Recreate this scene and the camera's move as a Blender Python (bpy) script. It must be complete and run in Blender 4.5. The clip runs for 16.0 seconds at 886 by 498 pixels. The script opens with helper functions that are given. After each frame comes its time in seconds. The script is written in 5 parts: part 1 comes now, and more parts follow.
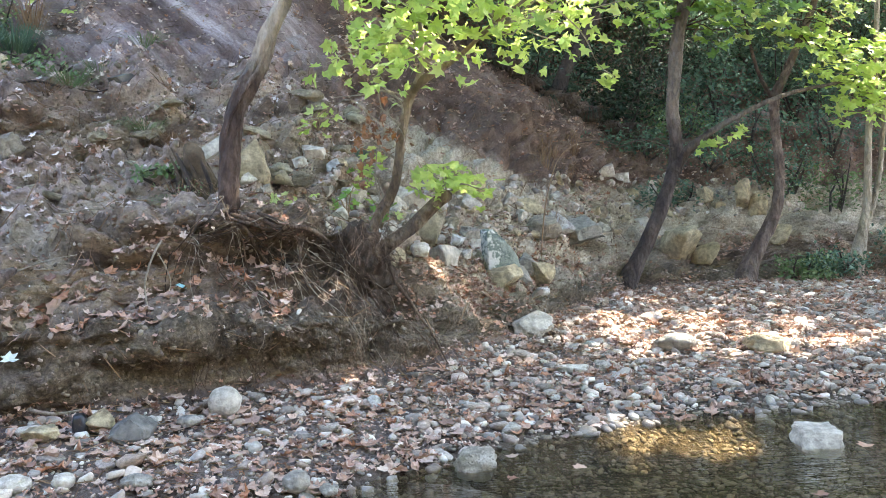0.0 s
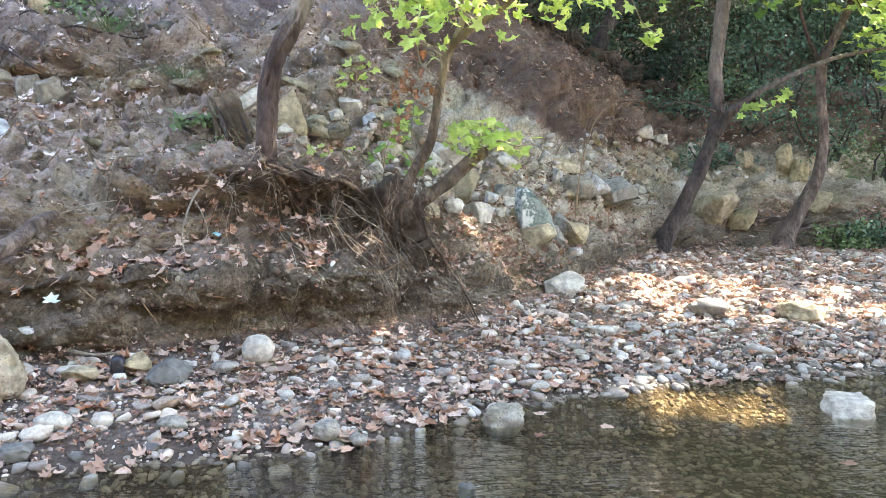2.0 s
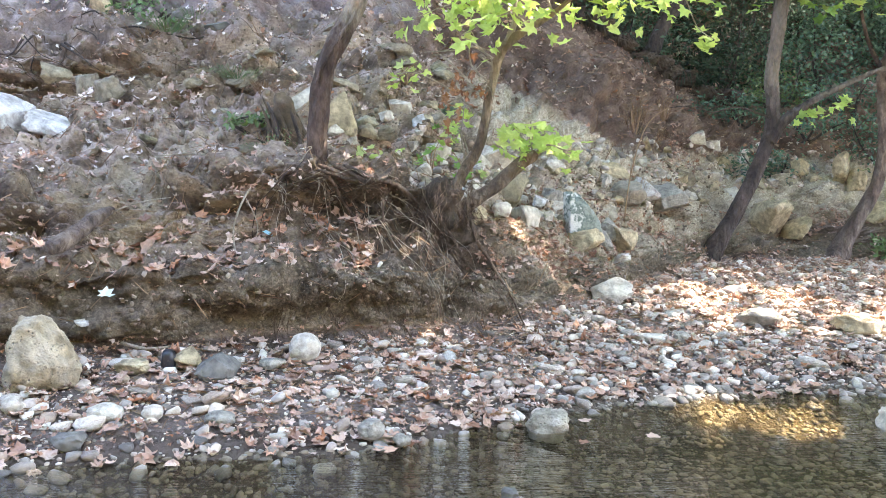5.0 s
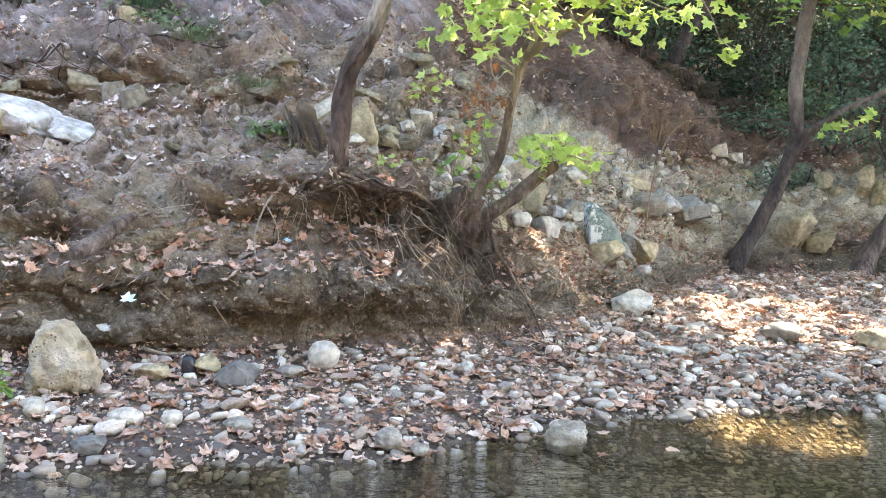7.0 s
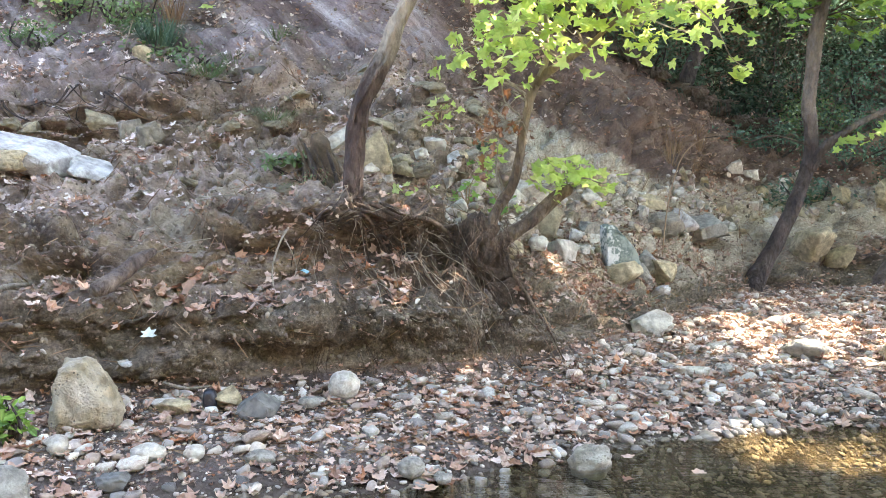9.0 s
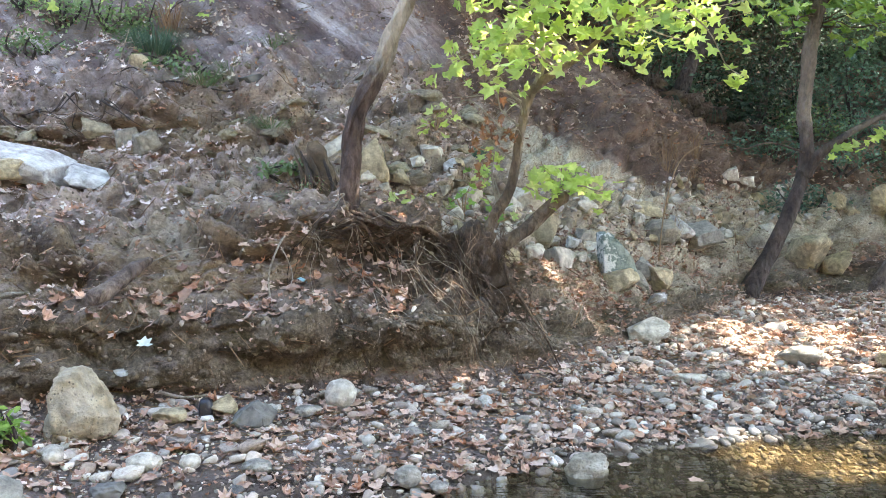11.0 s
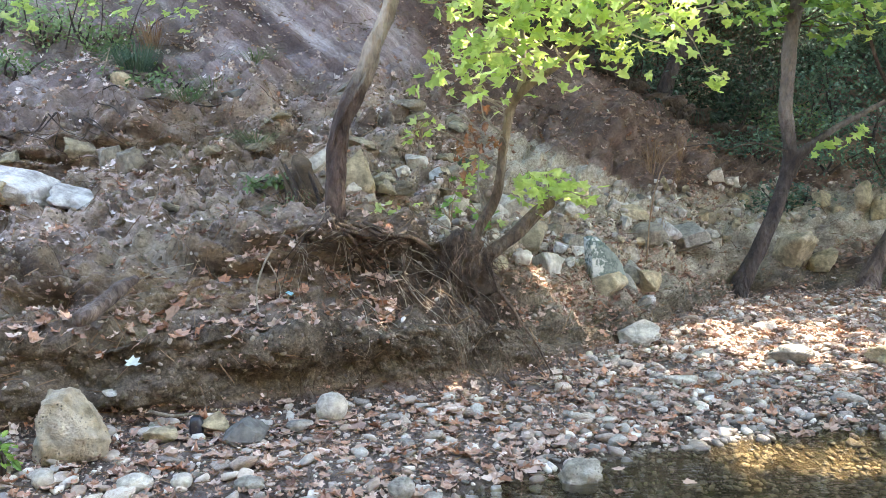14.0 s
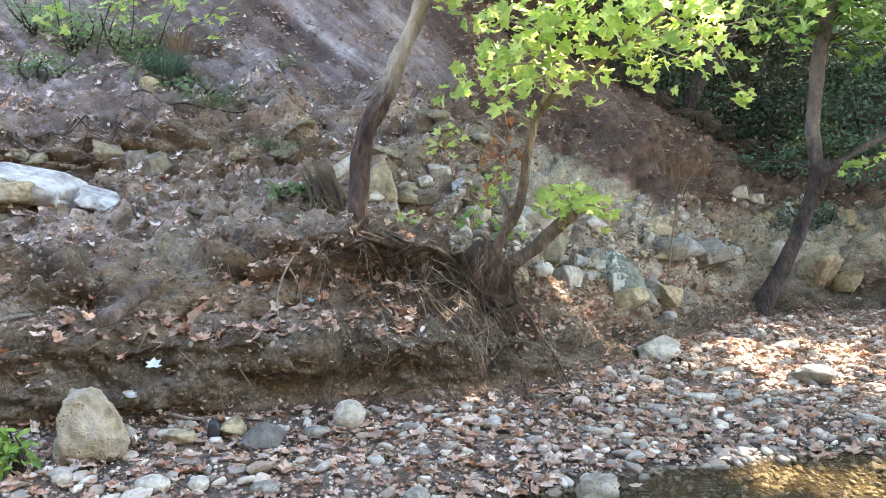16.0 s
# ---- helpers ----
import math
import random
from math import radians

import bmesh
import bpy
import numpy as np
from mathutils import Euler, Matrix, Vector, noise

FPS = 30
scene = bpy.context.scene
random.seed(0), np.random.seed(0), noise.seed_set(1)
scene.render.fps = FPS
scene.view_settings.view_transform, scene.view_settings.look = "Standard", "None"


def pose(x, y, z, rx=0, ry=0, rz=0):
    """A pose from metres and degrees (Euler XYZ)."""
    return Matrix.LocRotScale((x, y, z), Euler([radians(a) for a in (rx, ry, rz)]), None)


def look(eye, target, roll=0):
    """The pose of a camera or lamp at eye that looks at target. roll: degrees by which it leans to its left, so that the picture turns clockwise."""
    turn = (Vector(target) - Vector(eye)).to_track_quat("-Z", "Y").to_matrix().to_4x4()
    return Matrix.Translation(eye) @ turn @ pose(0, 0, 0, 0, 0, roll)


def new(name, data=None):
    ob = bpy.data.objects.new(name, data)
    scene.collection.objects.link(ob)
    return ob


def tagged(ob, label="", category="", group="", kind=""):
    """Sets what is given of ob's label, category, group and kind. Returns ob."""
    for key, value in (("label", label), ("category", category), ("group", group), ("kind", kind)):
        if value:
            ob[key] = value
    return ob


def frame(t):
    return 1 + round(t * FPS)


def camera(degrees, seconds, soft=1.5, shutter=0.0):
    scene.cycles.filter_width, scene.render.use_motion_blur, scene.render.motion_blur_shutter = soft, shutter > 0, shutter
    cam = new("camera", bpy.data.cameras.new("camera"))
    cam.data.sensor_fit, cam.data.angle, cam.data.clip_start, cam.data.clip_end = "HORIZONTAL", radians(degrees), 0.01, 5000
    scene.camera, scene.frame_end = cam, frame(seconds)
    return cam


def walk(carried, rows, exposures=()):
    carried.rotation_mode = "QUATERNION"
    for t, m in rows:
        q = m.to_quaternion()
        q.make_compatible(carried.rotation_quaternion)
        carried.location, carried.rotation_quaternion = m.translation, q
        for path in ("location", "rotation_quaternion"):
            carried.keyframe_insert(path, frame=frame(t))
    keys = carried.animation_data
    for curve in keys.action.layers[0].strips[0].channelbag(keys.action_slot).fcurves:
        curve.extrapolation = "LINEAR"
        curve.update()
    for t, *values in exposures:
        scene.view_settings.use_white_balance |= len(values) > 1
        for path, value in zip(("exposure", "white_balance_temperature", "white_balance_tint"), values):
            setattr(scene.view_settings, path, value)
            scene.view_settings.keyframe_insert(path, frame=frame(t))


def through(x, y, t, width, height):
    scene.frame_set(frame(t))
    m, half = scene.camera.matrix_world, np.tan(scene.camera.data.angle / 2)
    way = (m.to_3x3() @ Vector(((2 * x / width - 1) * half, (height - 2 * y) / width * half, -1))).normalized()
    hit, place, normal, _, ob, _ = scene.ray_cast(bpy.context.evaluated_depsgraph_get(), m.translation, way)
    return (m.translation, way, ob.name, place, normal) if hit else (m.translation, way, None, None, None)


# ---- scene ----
cam = camera(56.4, 16.0, 0.85)
from mathutils.bvhtree import BVHTree

PATH = [
    (0, pose(0.017, 0.001, 1.486, 86.22, 1.35, -7.85)),
    (0.5, pose(0.014, 0.006, 1.484, 84.23, 0.73, -5.97)),
    (1, pose(0.010, 0.004, 1.482, 82.80, -0.37, -4.81)),
    (1.5, pose(0.003, 0.001, 1.481, 83.03, -0.26, -5.41)),
    (2, pose(0.000, 0.002, 1.482, 83.26, -0.29, -5.52)),
    (2.5, pose(-0.002, 0.005, 1.482, 82.84, -1.01, -4.90)),
    (3, pose(-0.005, 0.006, 1.482, 82.76, -1.28, -5.34)),
    (3.5, pose(-0.010, 0.008, 1.483, 83.17, -1.78, -4.57)),
    (4, pose(-0.012, 0.008, 1.482, 82.91, -1.44, -3.73)),
    (4.5, pose(-0.013, 0.007, 1.482, 82.75, -1.18, -3.02)),
    (5, pose(-0.013, 0.006, 1.483, 83.39, -1.17, -2.26)),
    (7.5, pose(-0.015, 0.003, 1.483, 84.16, -1.57, -0.55)),
    (8, pose(-0.016, 0.002, 1.482, 84.37, -1.32, -0.24)),
    (8.5, pose(-0.015, 0.002, 1.484, 84.71, -1.15, -0.16)),
    (9, pose(-0.013, -0.000, 1.486, 85.82, 0.14, 0.17)),
    (11.5, pose(-0.007, 0.000, 1.495, 86.30, 0.25, -0.05)),
    (12, pose(-0.005, 0.003, 1.496, 86.11, 0.28, 0.04)),
    (12.5, pose(-0.003, 0.001, 1.497, 87.54, 0.74, 0.78)),
    (13, pose(-0.002, 0.002, 1.499, 87.44, 1.03, 0.30)),
    (13.5, pose(0.001, 0.003, 1.500, 87.12, 1.32, 0.20)),
    (14, pose(0.004, 0.004, 1.500, 86.86, 1.93, -0.89)),
    (14.5, pose(0.004, 0.001, 1.499, 87.27, 1.48, -1.06)),
    (15, pose(0.004, 0.001, 1.499, 87.13, 1.36, -0.19)),
    (15.5, pose(0.001, -0.001, 1.500, 87.25, 1.07, -0.20)),
    (16, pose(0.000, 0.000, 1.500, 87.60, 0.60, 0.60)),
]
walk(cam, PATH, exposures=[(0.0, 3.34, 6700, 11), (1.0, 3.45, 6850, 12), (2.5, 3.65, 6850, 13), (5.0, 3.74, 6900, 13), (7.5, 3.6, 7050, 14), (8.0, 3.6, 7150, 14), (9.0, 3.55, 7050, 13), (12.5, 3.4, 6850, 11), (16.0, 3.38, 6850, 11)])

# ---- world and sun ----
SUN_UP, SUN_TURN = 55, 70          # degrees; the turn is counted clockwise from ahead
world = bpy.data.worlds.new("world")
scene.world = world
world.use_nodes = True
sky = world.node_tree.nodes.new("ShaderNodeTexSky")
sky.sky_type, sky.sun_disc = "NISHITA", False
sky.sun_elevation, sky.sun_rotation = radians(SUN_UP), radians(SUN_TURN)
world.node_tree.links.new(sky.outputs[0], world.node_tree.nodes["Background"].inputs[0])
world.node_tree.nodes["Background"].inputs[1].default_value = 0.15
sun = new("sun", bpy.data.lights.new("sun", "SUN"))
sun.data.energy, sun.data.angle, sun.data.color = 3.7, radians(0.6), (1, .93, .8)
TO_SUN = Vector((math.sin(radians(SUN_TURN)) * math.cos(radians(SUN_UP)), math.cos(radians(SUN_TURN)) * math.cos(radians(SUN_UP)), math.sin(radians(SUN_UP))))
sun.matrix_world = look((0, 0, 30), Vector((0, 0, 30)) - TO_SUN)

rng = np.random.default_rng(7)


# ---- materials ----
class Nodes:
    """A small builder for one node material."""

    def __init__(self, name):
        self.m = bpy.data.materials.new(name)
        self.m.use_nodes = True
        self.t = self.m.node_tree
        self.bsdf = self.t.nodes["Principled BSDF"]
        self.out = self.t.nodes["Material Output"]

    def add(self, kind, **given):
        n = self.t.nodes.new("ShaderNode" + kind)
        for k, v in given.items():
            k = k.replace("_", " ")
            for s in n.inputs:
                if s.name.lower() == k.lower() and s.enabled:
                    self.put(v, s)
                    break
        return n

    def put(self, v, s):
        if isinstance(v, bpy.types.NodeSocket):
            self.t.links.new(v, s)
        elif isinstance(v, tuple) and len(v) == 3 and s.type == "RGBA":
            s.default_value = (*v, 1)
        else:
            s.default_value = v

    def noise(self, vec, scale, detail=6, rough=.6):
        return self.add("TexNoise", Vector=vec, Scale=scale, Detail=detail, Roughness=rough).outputs[0]

    def ramp(self, fac, stops):
        n = self.add("ValToRGB", Fac=fac)
        e = n.color_ramp.elements
        while len(e) < len(stops):
            e.new(.5)
        for el, (p, c) in zip(e, stops):
            el.position, el.color = p, ((*c, 1) if isinstance(c, tuple) else (c, c, c, 1))
        return n.outputs[0]

    def mix(self, fac, a, b, how="MIX"):
        n = self.t.nodes.new("ShaderNodeMix")
        n.data_type, n.blend_type = "RGBA", how
        for i, v in ((0, fac), (6, a), (7, b)):
            self.put(v, n.inputs[i])
        return n.outputs[2]

    def math(self, how, a, b=0.0):
        n = self.t.nodes.new("ShaderNodeMath")
        n.operation = how
        self.put(a, n.inputs[0]), self.put(b, n.inputs[1])
        return n.outputs[0]

    def dot(self, vec, axis):
        n = self.t.nodes.new("ShaderNodeVectorMath")
        n.operation = "DOT_PRODUCT"
        self.put(vec, n.inputs[0]), self.put(axis, n.inputs[1])
        return n.outputs["Value"]

    def place(self, scale=(1, 1, 1), turn=(0, 0, 0), own=False):
        c = self.t.nodes.new("ShaderNodeTexCoord" if own else "ShaderNodeNewGeometry").outputs["Object" if own else "Position"]
        n = self.add("Mapping", Vector=c, Scale=scale, Rotation=tuple(radians(a) for a in turn))
        return n.outputs[0]

    def chance(self, island=False):
        return self.t.nodes.new("ShaderNodeNewGeometry").outputs["Random Per Island"] if island else self.t.nodes.new("ShaderNodeObjectInfo").outputs["Random"]

    def bump(self, height, strength=.5, distance=.02, below=None):
        n = self.add("Bump", Strength=strength, Distance=distance, Height=height)
        if below:
            self.put(below, n.inputs["Normal"])
        return n.outputs[0]

    def done(self, color, rough=.8, normal=None, **more):
        self.put(color, self.bsdf.inputs["Base Color"])
        self.put(rough, self.bsdf.inputs["Roughness"])
        if normal:
            self.put(normal, self.bsdf.inputs["Normal"])
        for k, v in more.items():
            self.put(v, self.bsdf.inputs[k.replace("_", " ")])
        return self.m


def make_soil():
    n = Nodes("soil")
    p = n.place()
    zone = n.add("Attribute")
    zone.attribute_name = "zone"
    zone = zone.outputs["Fac"]
    big, mid, fine = n.noise(p, .9, 5), n.noise(p, 5, 7, .65), n.noise(p, 38, 6, .7)
    across, along = n.dot(p, (.77, .25, .64)), n.dot(p, (.64, .1, -.77))
    lanes = n.add("CombineXYZ", X=n.math("MULTIPLY", across, 1.3), Y=n.math("MULTIPLY", along, .24), Z=across)
    streak = n.noise(lanes.outputs[0], 1.5, 9, .66)
    layers = n.noise(n.place((.6, .6, 1.7)), 2.6, 8, .68)
    east = n.dot(p, (1, 0, 0))
    # Mask of upward faces: paler on flat tops, darker layers on steep faces.
    upward = n.ramp(n.dot(n.t.nodes.new("ShaderNodeNewGeometry").outputs["Normal"], (0, 0, 1)), [(.45, 0.0), (.85, 1.0)])
    edge = n.math("ADD", zone, n.math("MULTIPLY", n.math("SUBTRACT", mid, .5), .03))
    bed = n.ramp(mid, [(.3, (.062, .048, .03)), (.7, (.15, .118, .075))])
    bar = n.ramp(mid, [(.3, (.09, .067, .055)), (.7, (.23, .175, .145))])
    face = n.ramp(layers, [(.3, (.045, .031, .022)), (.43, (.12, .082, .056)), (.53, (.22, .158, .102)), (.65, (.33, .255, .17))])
    bank = n.mix(n.math("MULTIPLY", upward, .75), face, n.ramp(mid, [(.3, (.11, .075, .058)), (.7, (.33, .243, .196))]))
    terrace = n.mix(upward, n.ramp(layers, [(.3, (.07, .048, .035)), (.5, (.24, .172, .125)), (.66, (.48, .37, .265))]), n.ramp(mid, [(.25, (.12, .083, .068)), (.5, (.4, .295, .245)), (.75, (.68, .54, .46))]))
    marl = n.ramp(mid, [(.3, (.22, .165, .105)), (.7, (.4, .315, .21))])
    scarp = n.ramp(streak, [(.32, (.095, .062, .056)), (.44, (.2, .142, .132)), (.54, (.34, .265, .25)), (.62, (.55, .47, .45))])
    c = n.mix(n.ramp(zone, [(.18, 0.0), (.24, 1.0)]), bed, bar)
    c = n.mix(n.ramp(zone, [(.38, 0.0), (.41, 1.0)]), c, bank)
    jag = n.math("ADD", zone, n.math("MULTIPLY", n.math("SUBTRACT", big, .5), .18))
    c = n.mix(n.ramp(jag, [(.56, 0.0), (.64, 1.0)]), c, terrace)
    c = n.mix(n.math("MULTIPLY", n.ramp(big, [(.52, 0.0), (.6, 1.0)]), n.ramp(zone, [(.42, 0.0), (.5, .7), (.7, .7), (.78, 0.0)])), c, marl)
    pale = n.ramp(fine, [(.3, (.4, .33, .23)), (.7, (.6, .52, .39))])
    talus = n.math("MULTIPLY", n.ramp(n.math("MULTIPLY", east, .12), [(.05, 0.0), (.12, 1.0), (.42, 1.0), (.56, 0.0)]), n.ramp(zone, [(.45, 0.0), (.49, .65), (.56, .7), (.6, .7), (.69, .4)]))
    c = n.mix(n.math("MULTIPLY", talus, n.ramp(mid, [(.38, .3), (.55, 1.0)])), c, pale)
    c = n.mix(n.ramp(jag, [(.72, 0.0), (.8, 1.0)]), c, scarp)
    up = n.dot(p, (0, 0, 1))
    brink = n.math("MAXIMUM", n.math("SUBTRACT", 2.78, n.math("MULTIPLY", east, .48)), 1.5)
    level = n.math("ADD", n.math("MULTIPLY", n.math("ADD", n.math("SUBTRACT", up, brink), n.math("MULTIPLY", n.math("SUBTRACT", mid, .5), .7)), .25), .5)
    rust = n.math("MULTIPLY", n.ramp(n.math("ADD", n.math("MULTIPLY", n.math("ADD", east, n.math("MULTIPLY", big, .8)), .25), .5), [(.5, 0.0), (.68, .95)]), n.ramp(level, [(.49, 0.0), (.525, 1.0)]))
    c = n.mix(rust, c, n.ramp(n.mix(.5, mid, streak), [(.32, (.08, .05, .038)), (.5, (.16, .104, .077)), (.66, (.29, .205, .157))]))
    strip = n.math("MULTIPLY", n.ramp(n.math("ADD", n.math("MULTIPLY", east, .25), .5), [(.58, 0.0), (.68, .9)]), n.ramp(level, [(.3, 0.0), (.38, .9), (.49, 1.0), (.52, 0.0)]))
    c = n.mix(n.math("MULTIPLY", strip, n.ramp(layers, [(.35, .25), (.5, 1.0)])), c, pale)
    # Dark humus soil, with the overhang's shade below the lip painted in.
    humus_shade = n.math("MULTIPLY", n.ramp(n.math("ADD", n.math("MULTIPLY", n.math("ADD", east, n.math("MULTIPLY", big, .6)), .2), .5), [(.34, 0.0), (.44, .75), (.7, .75), (.76, 0.0)]), n.ramp(edge, [(.42, 0.0), (.44, 1.0), (.55, 1.0), (.59, 0.0)]))
    c = n.mix(n.math("MULTIPLY", humus_shade, n.ramp(mid, [(.35, 1.0), (.7, .5)])), c, n.ramp(fine, [(.3, (.042, .028, .018)), (.7, (.15, .103, .066))]))
    # Darker soil in a band along the lower face.
    low_band = n.math("MULTIPLY", n.ramp(edge, [(.4, 0.0), (.42, .75), (.485, .75), (.52, 0.0)]), n.ramp(mid, [(.35, 1.0), (.75, .55)]))
    c = n.mix(low_band, c, n.ramp(fine, [(.35, (.062, .048, .031)), (.65, (.165, .128, .083))]))
    loam = n.math("MULTIPLY", n.ramp(n.math("ADD", n.math("MULTIPLY", n.math("ADD", east, big), .1), .5), [(.22, .8), (.33, 0.0)]), n.ramp(edge, [(.72, 0.0), (.75, 1.0), (.88, 1.0), (.95, 0.0)]))
    c = n.mix(n.math("MULTIPLY", loam, n.ramp(mid, [(.4, 1.0), (.65, .3)])), c, (.15, .11, .085))
    c = n.mix(.75, c, n.ramp(n.noise(p, 2.2, 4, .6), [(.3, .3), (.5, .52), (.7, .7)]), "OVERLAY")
    grit = n.add("TexVoronoi", Vector=p, Scale=60.0)
    c = n.mix(.75, c, n.ramp(fine, [(.25, .24), (.5, .5), (.75, .78)]), "OVERLAY")
    moss = n.math("MULTIPLY", n.ramp(n.noise(p, 1.7, 6, .7), [(.6, 0.0), (.7, .35)]), n.ramp(zone, [(.4, 0.0), (.45, 1.0), (.7, 1.0), (.76, 0.0)]))
    c = n.mix(moss, c, (.1, .098, .055))
    some = n.ramp(n.noise(p, 6, 3, .5), [(.52, 0.0), (.62, .5)])
    c = n.mix(n.math("MULTIPLY", n.ramp(grit.outputs["Distance"], [(.14, 1.0), (.22, 0.0)]), some), c, (.42, .39, .33))
    wet = n.ramp(n.math("ADD", edge, n.math("MULTIPLY", n.math("SUBTRACT", big, .5), .1)), [(.25, .16), (.31, .85)])
    c = n.mix(n.math("MULTIPLY", n.ramp(zone, [(.21, .6), (.29, 0.0)]), n.ramp(n.math("ADD", n.math("MULTIPLY", east, .25), .5), [(.45, 1.0), (.65, .3)])), c, (.075, .056, .05))
    h = n.math("ADD", n.math("MULTIPLY", mid, 2.2), n.math("ADD", n.math("MULTIPLY", fine, .9), n.math("MULTIPLY", layers, .8)))
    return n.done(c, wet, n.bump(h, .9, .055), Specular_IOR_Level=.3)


def make_stone(name, tones, island=False, scale=14, spots=.4, rough=.75, depth=.012, pits=0):
    n = Nodes(name)
    r = n.chance(island)
    p = n.place(own=not island)
    base = n.ramp(r, [(i / max(1, len(tones) - 1), c) for i, c in enumerate(tones)])
    a, b = n.noise(p, scale, 9, .7), n.noise(p, scale * 5, 5, .75)
    c = n.mix(spots, base, n.ramp(a, [(.3, .22), (.5, .5), (.72, .8)]), "OVERLAY")
    c = n.mix(.7, c, n.ramp(n.noise(p, scale * .3, 4, .6), [(.32, .26), (.5, .5), (.68, .68)]), "OVERLAY")
    c = n.mix(n.math("MULTIPLY", n.ramp(b, [(.55, 0.0), (.7, 1.0)]), .35), c, (.16, .14, .1))
    h = n.math("ADD", a, n.math("MULTIPLY", b, .4))
    if pits:
        d = n.add("TexVoronoi", Vector=n.add("VectorMath", Vector=p).outputs[0], Scale=pits).outputs["Distance"]
        hole = n.math("MULTIPLY", n.ramp(d, [(.12, 1.0), (.3, 0.0)]), n.ramp(a, [(.45, 0.0), (.55, 1.0)]))
        c = n.mix(hole, c, (.09, .065, .035))
        c = n.mix(n.ramp(n.noise(p, 4, 5, .6), [(.4, 0.0), (.65, .6)]), c, (.6, .55, .47))
        h = n.math("SUBTRACT", h, hole)
    return n.done(c, rough, n.bump(h, .8, depth))


def make_leaf(name, tones, island=True, through=.35, rough=.5, glow=None):
    n = Nodes(name)
    r = n.chance(island)
    base = n.ramp(r, [(i / max(1, len(tones) - 1), c) for i, c in enumerate(tones)])
    a = n.noise(n.place(), 35, 4)
    c = n.mix(.5, base, n.ramp(a, [(.3, .3), (.7, .65)]), "OVERLAY")
    n.done(c, rough, n.bump(a, .3, .004))
    if through:
        tr = n.add("BsdfTranslucent", Color=n.mix(.35, c, glow) if glow else c)
        m = n.add("MixShader", Fac=through)
        n.t.links.new(n.bsdf.outputs[0], m.inputs[1])
        n.t.links.new(tr.outputs[0], m.inputs[2])
        n.t.links.new(m.outputs[0], n.out.inputs[0])
    return n.m


def make_bark(name, dark, mid, light, flake=.5, upper=None, start=2.3):
    """Flaking bark; where `upper` is given, the young smooth bark above that height is paler."""
    n = Nodes(name)
    p = n.place((1, 1, .5))
    a, b = n.noise(p, 8, 8, .7), n.noise(n.place((1, 1, .3)), 55, 5, .7)
    v = n.add("TexVoronoi", Vector=n.place((1, 1, .4)), Scale=24.0).outputs["Distance"]
    c = n.ramp(a, [(.32, dark), (.5, mid), (.5 + flake * .35, light)])
    if upper:
        z = n.math("ADD", n.math("MULTIPLY", n.dot(n.place(), (0, 0, 1)), .12), n.math("MULTIPLY", n.math("SUBTRACT", n.noise(n.place((1, 1, .4)), 6, 5, .7), .5), .12))
        c = n.mix(n.ramp(z, [(start * .12 - .015, 0.0), (start * .12 + .025, 1.0)]), c, n.ramp(a, [(.3, tuple(q * .45 for q in upper)), (.46, upper), (.66, tuple(q * 1.4 for q in upper))]))
    c = n.mix(.5, c, n.ramp(b, [(.3, .3), (.7, .68)]), "OVERLAY")
    c = n.mix(.6, c, n.ramp(n.noise(n.place((1, 1, .6)), 4, 5, .6), [(.35, .3), (.65, .68)]), "OVERLAY")
    return n.done(c, .85, n.bump(n.math("ADD", n.math("ADD", n.math("MULTIPLY", a, 1.5), n.math("MULTIPLY", b, .7)), n.math("MULTIPLY", v, .9)), 1.0, .05))


def make_water():
    n = Nodes("water")
    p = n.place((.55, 2.0, 1), (0, 0, -10))
    h = n.math("ADD", n.noise(p, 7, 4, .6), n.math("MULTIPLY", n.noise(p, 22, 3, .6), .5))
    calm = n.ramp(n.noise(n.place((.5, .9, 1)), .9, 3, .5), [(.4, .35), (.6, 1.5)])
    q = n.add("Mapping", Vector=n.place(), Location=(-.14, -6.8, 0), Scale=(1.3, 1.85, 0)).outputs[0]
    riffle = n.math("MULTIPLY", n.math("MAXIMUM", n.math("SUBTRACT", 1.0, n.dot(q, q)), 0.0), 7.0)
    nor = n.bump(n.math("MULTIPLY", h, n.math("ADD", calm, riffle)), .38, .05)
    f = n.add("Fresnel", IOR=1.25, Normal=nor).outputs[0]
    clear = n.add("BsdfTransparent", Color=(.91, .85, .7))
    gloss = n.add("BsdfAnisotropic", Color=(1, 1, 1), Roughness=.03, Normal=nor)
    m = n.add("MixShader", Fac=f)
    n.t.links.new(clear.outputs[0], m.inputs[1])
    n.t.links.new(gloss.outputs[0], m.inputs[2])
    n.t.links.new(m.outputs[0], n.out.inputs[0])
    return n.m


SOIL, WATER = make_soil(), make_water()
GREYS = [(.125, .105, .085), (.49, .42, .34), (.28, .235, .195), (.68, .59, .48), (.39, .28, .2), (.19, .17, .15), (.58, .45, .36), (.32, .29, .24), (.78, .7, .59), (.25, .175, .13)]
PEBBLE, GRAVEL = make_stone("pebble", GREYS, rough=.65), make_stone("gravel", GREYS, True, 30)
BEDSTONE = make_stone("bed_stone", [(.08, .064, .043), (.185, .143, .096), (.125, .1, .066), (.25, .195, .132), (.095, .082, .058)], True, 30)
WETSTONE = make_stone("wet_stone", [tuple(q * .5 for q in c) for c in GREYS], True, 30, rough=.28)
PALE = make_stone("pale_limestone", [(.47, .42, .34), (.55, .49, .4)], scale=18, spots=.8, depth=.04)
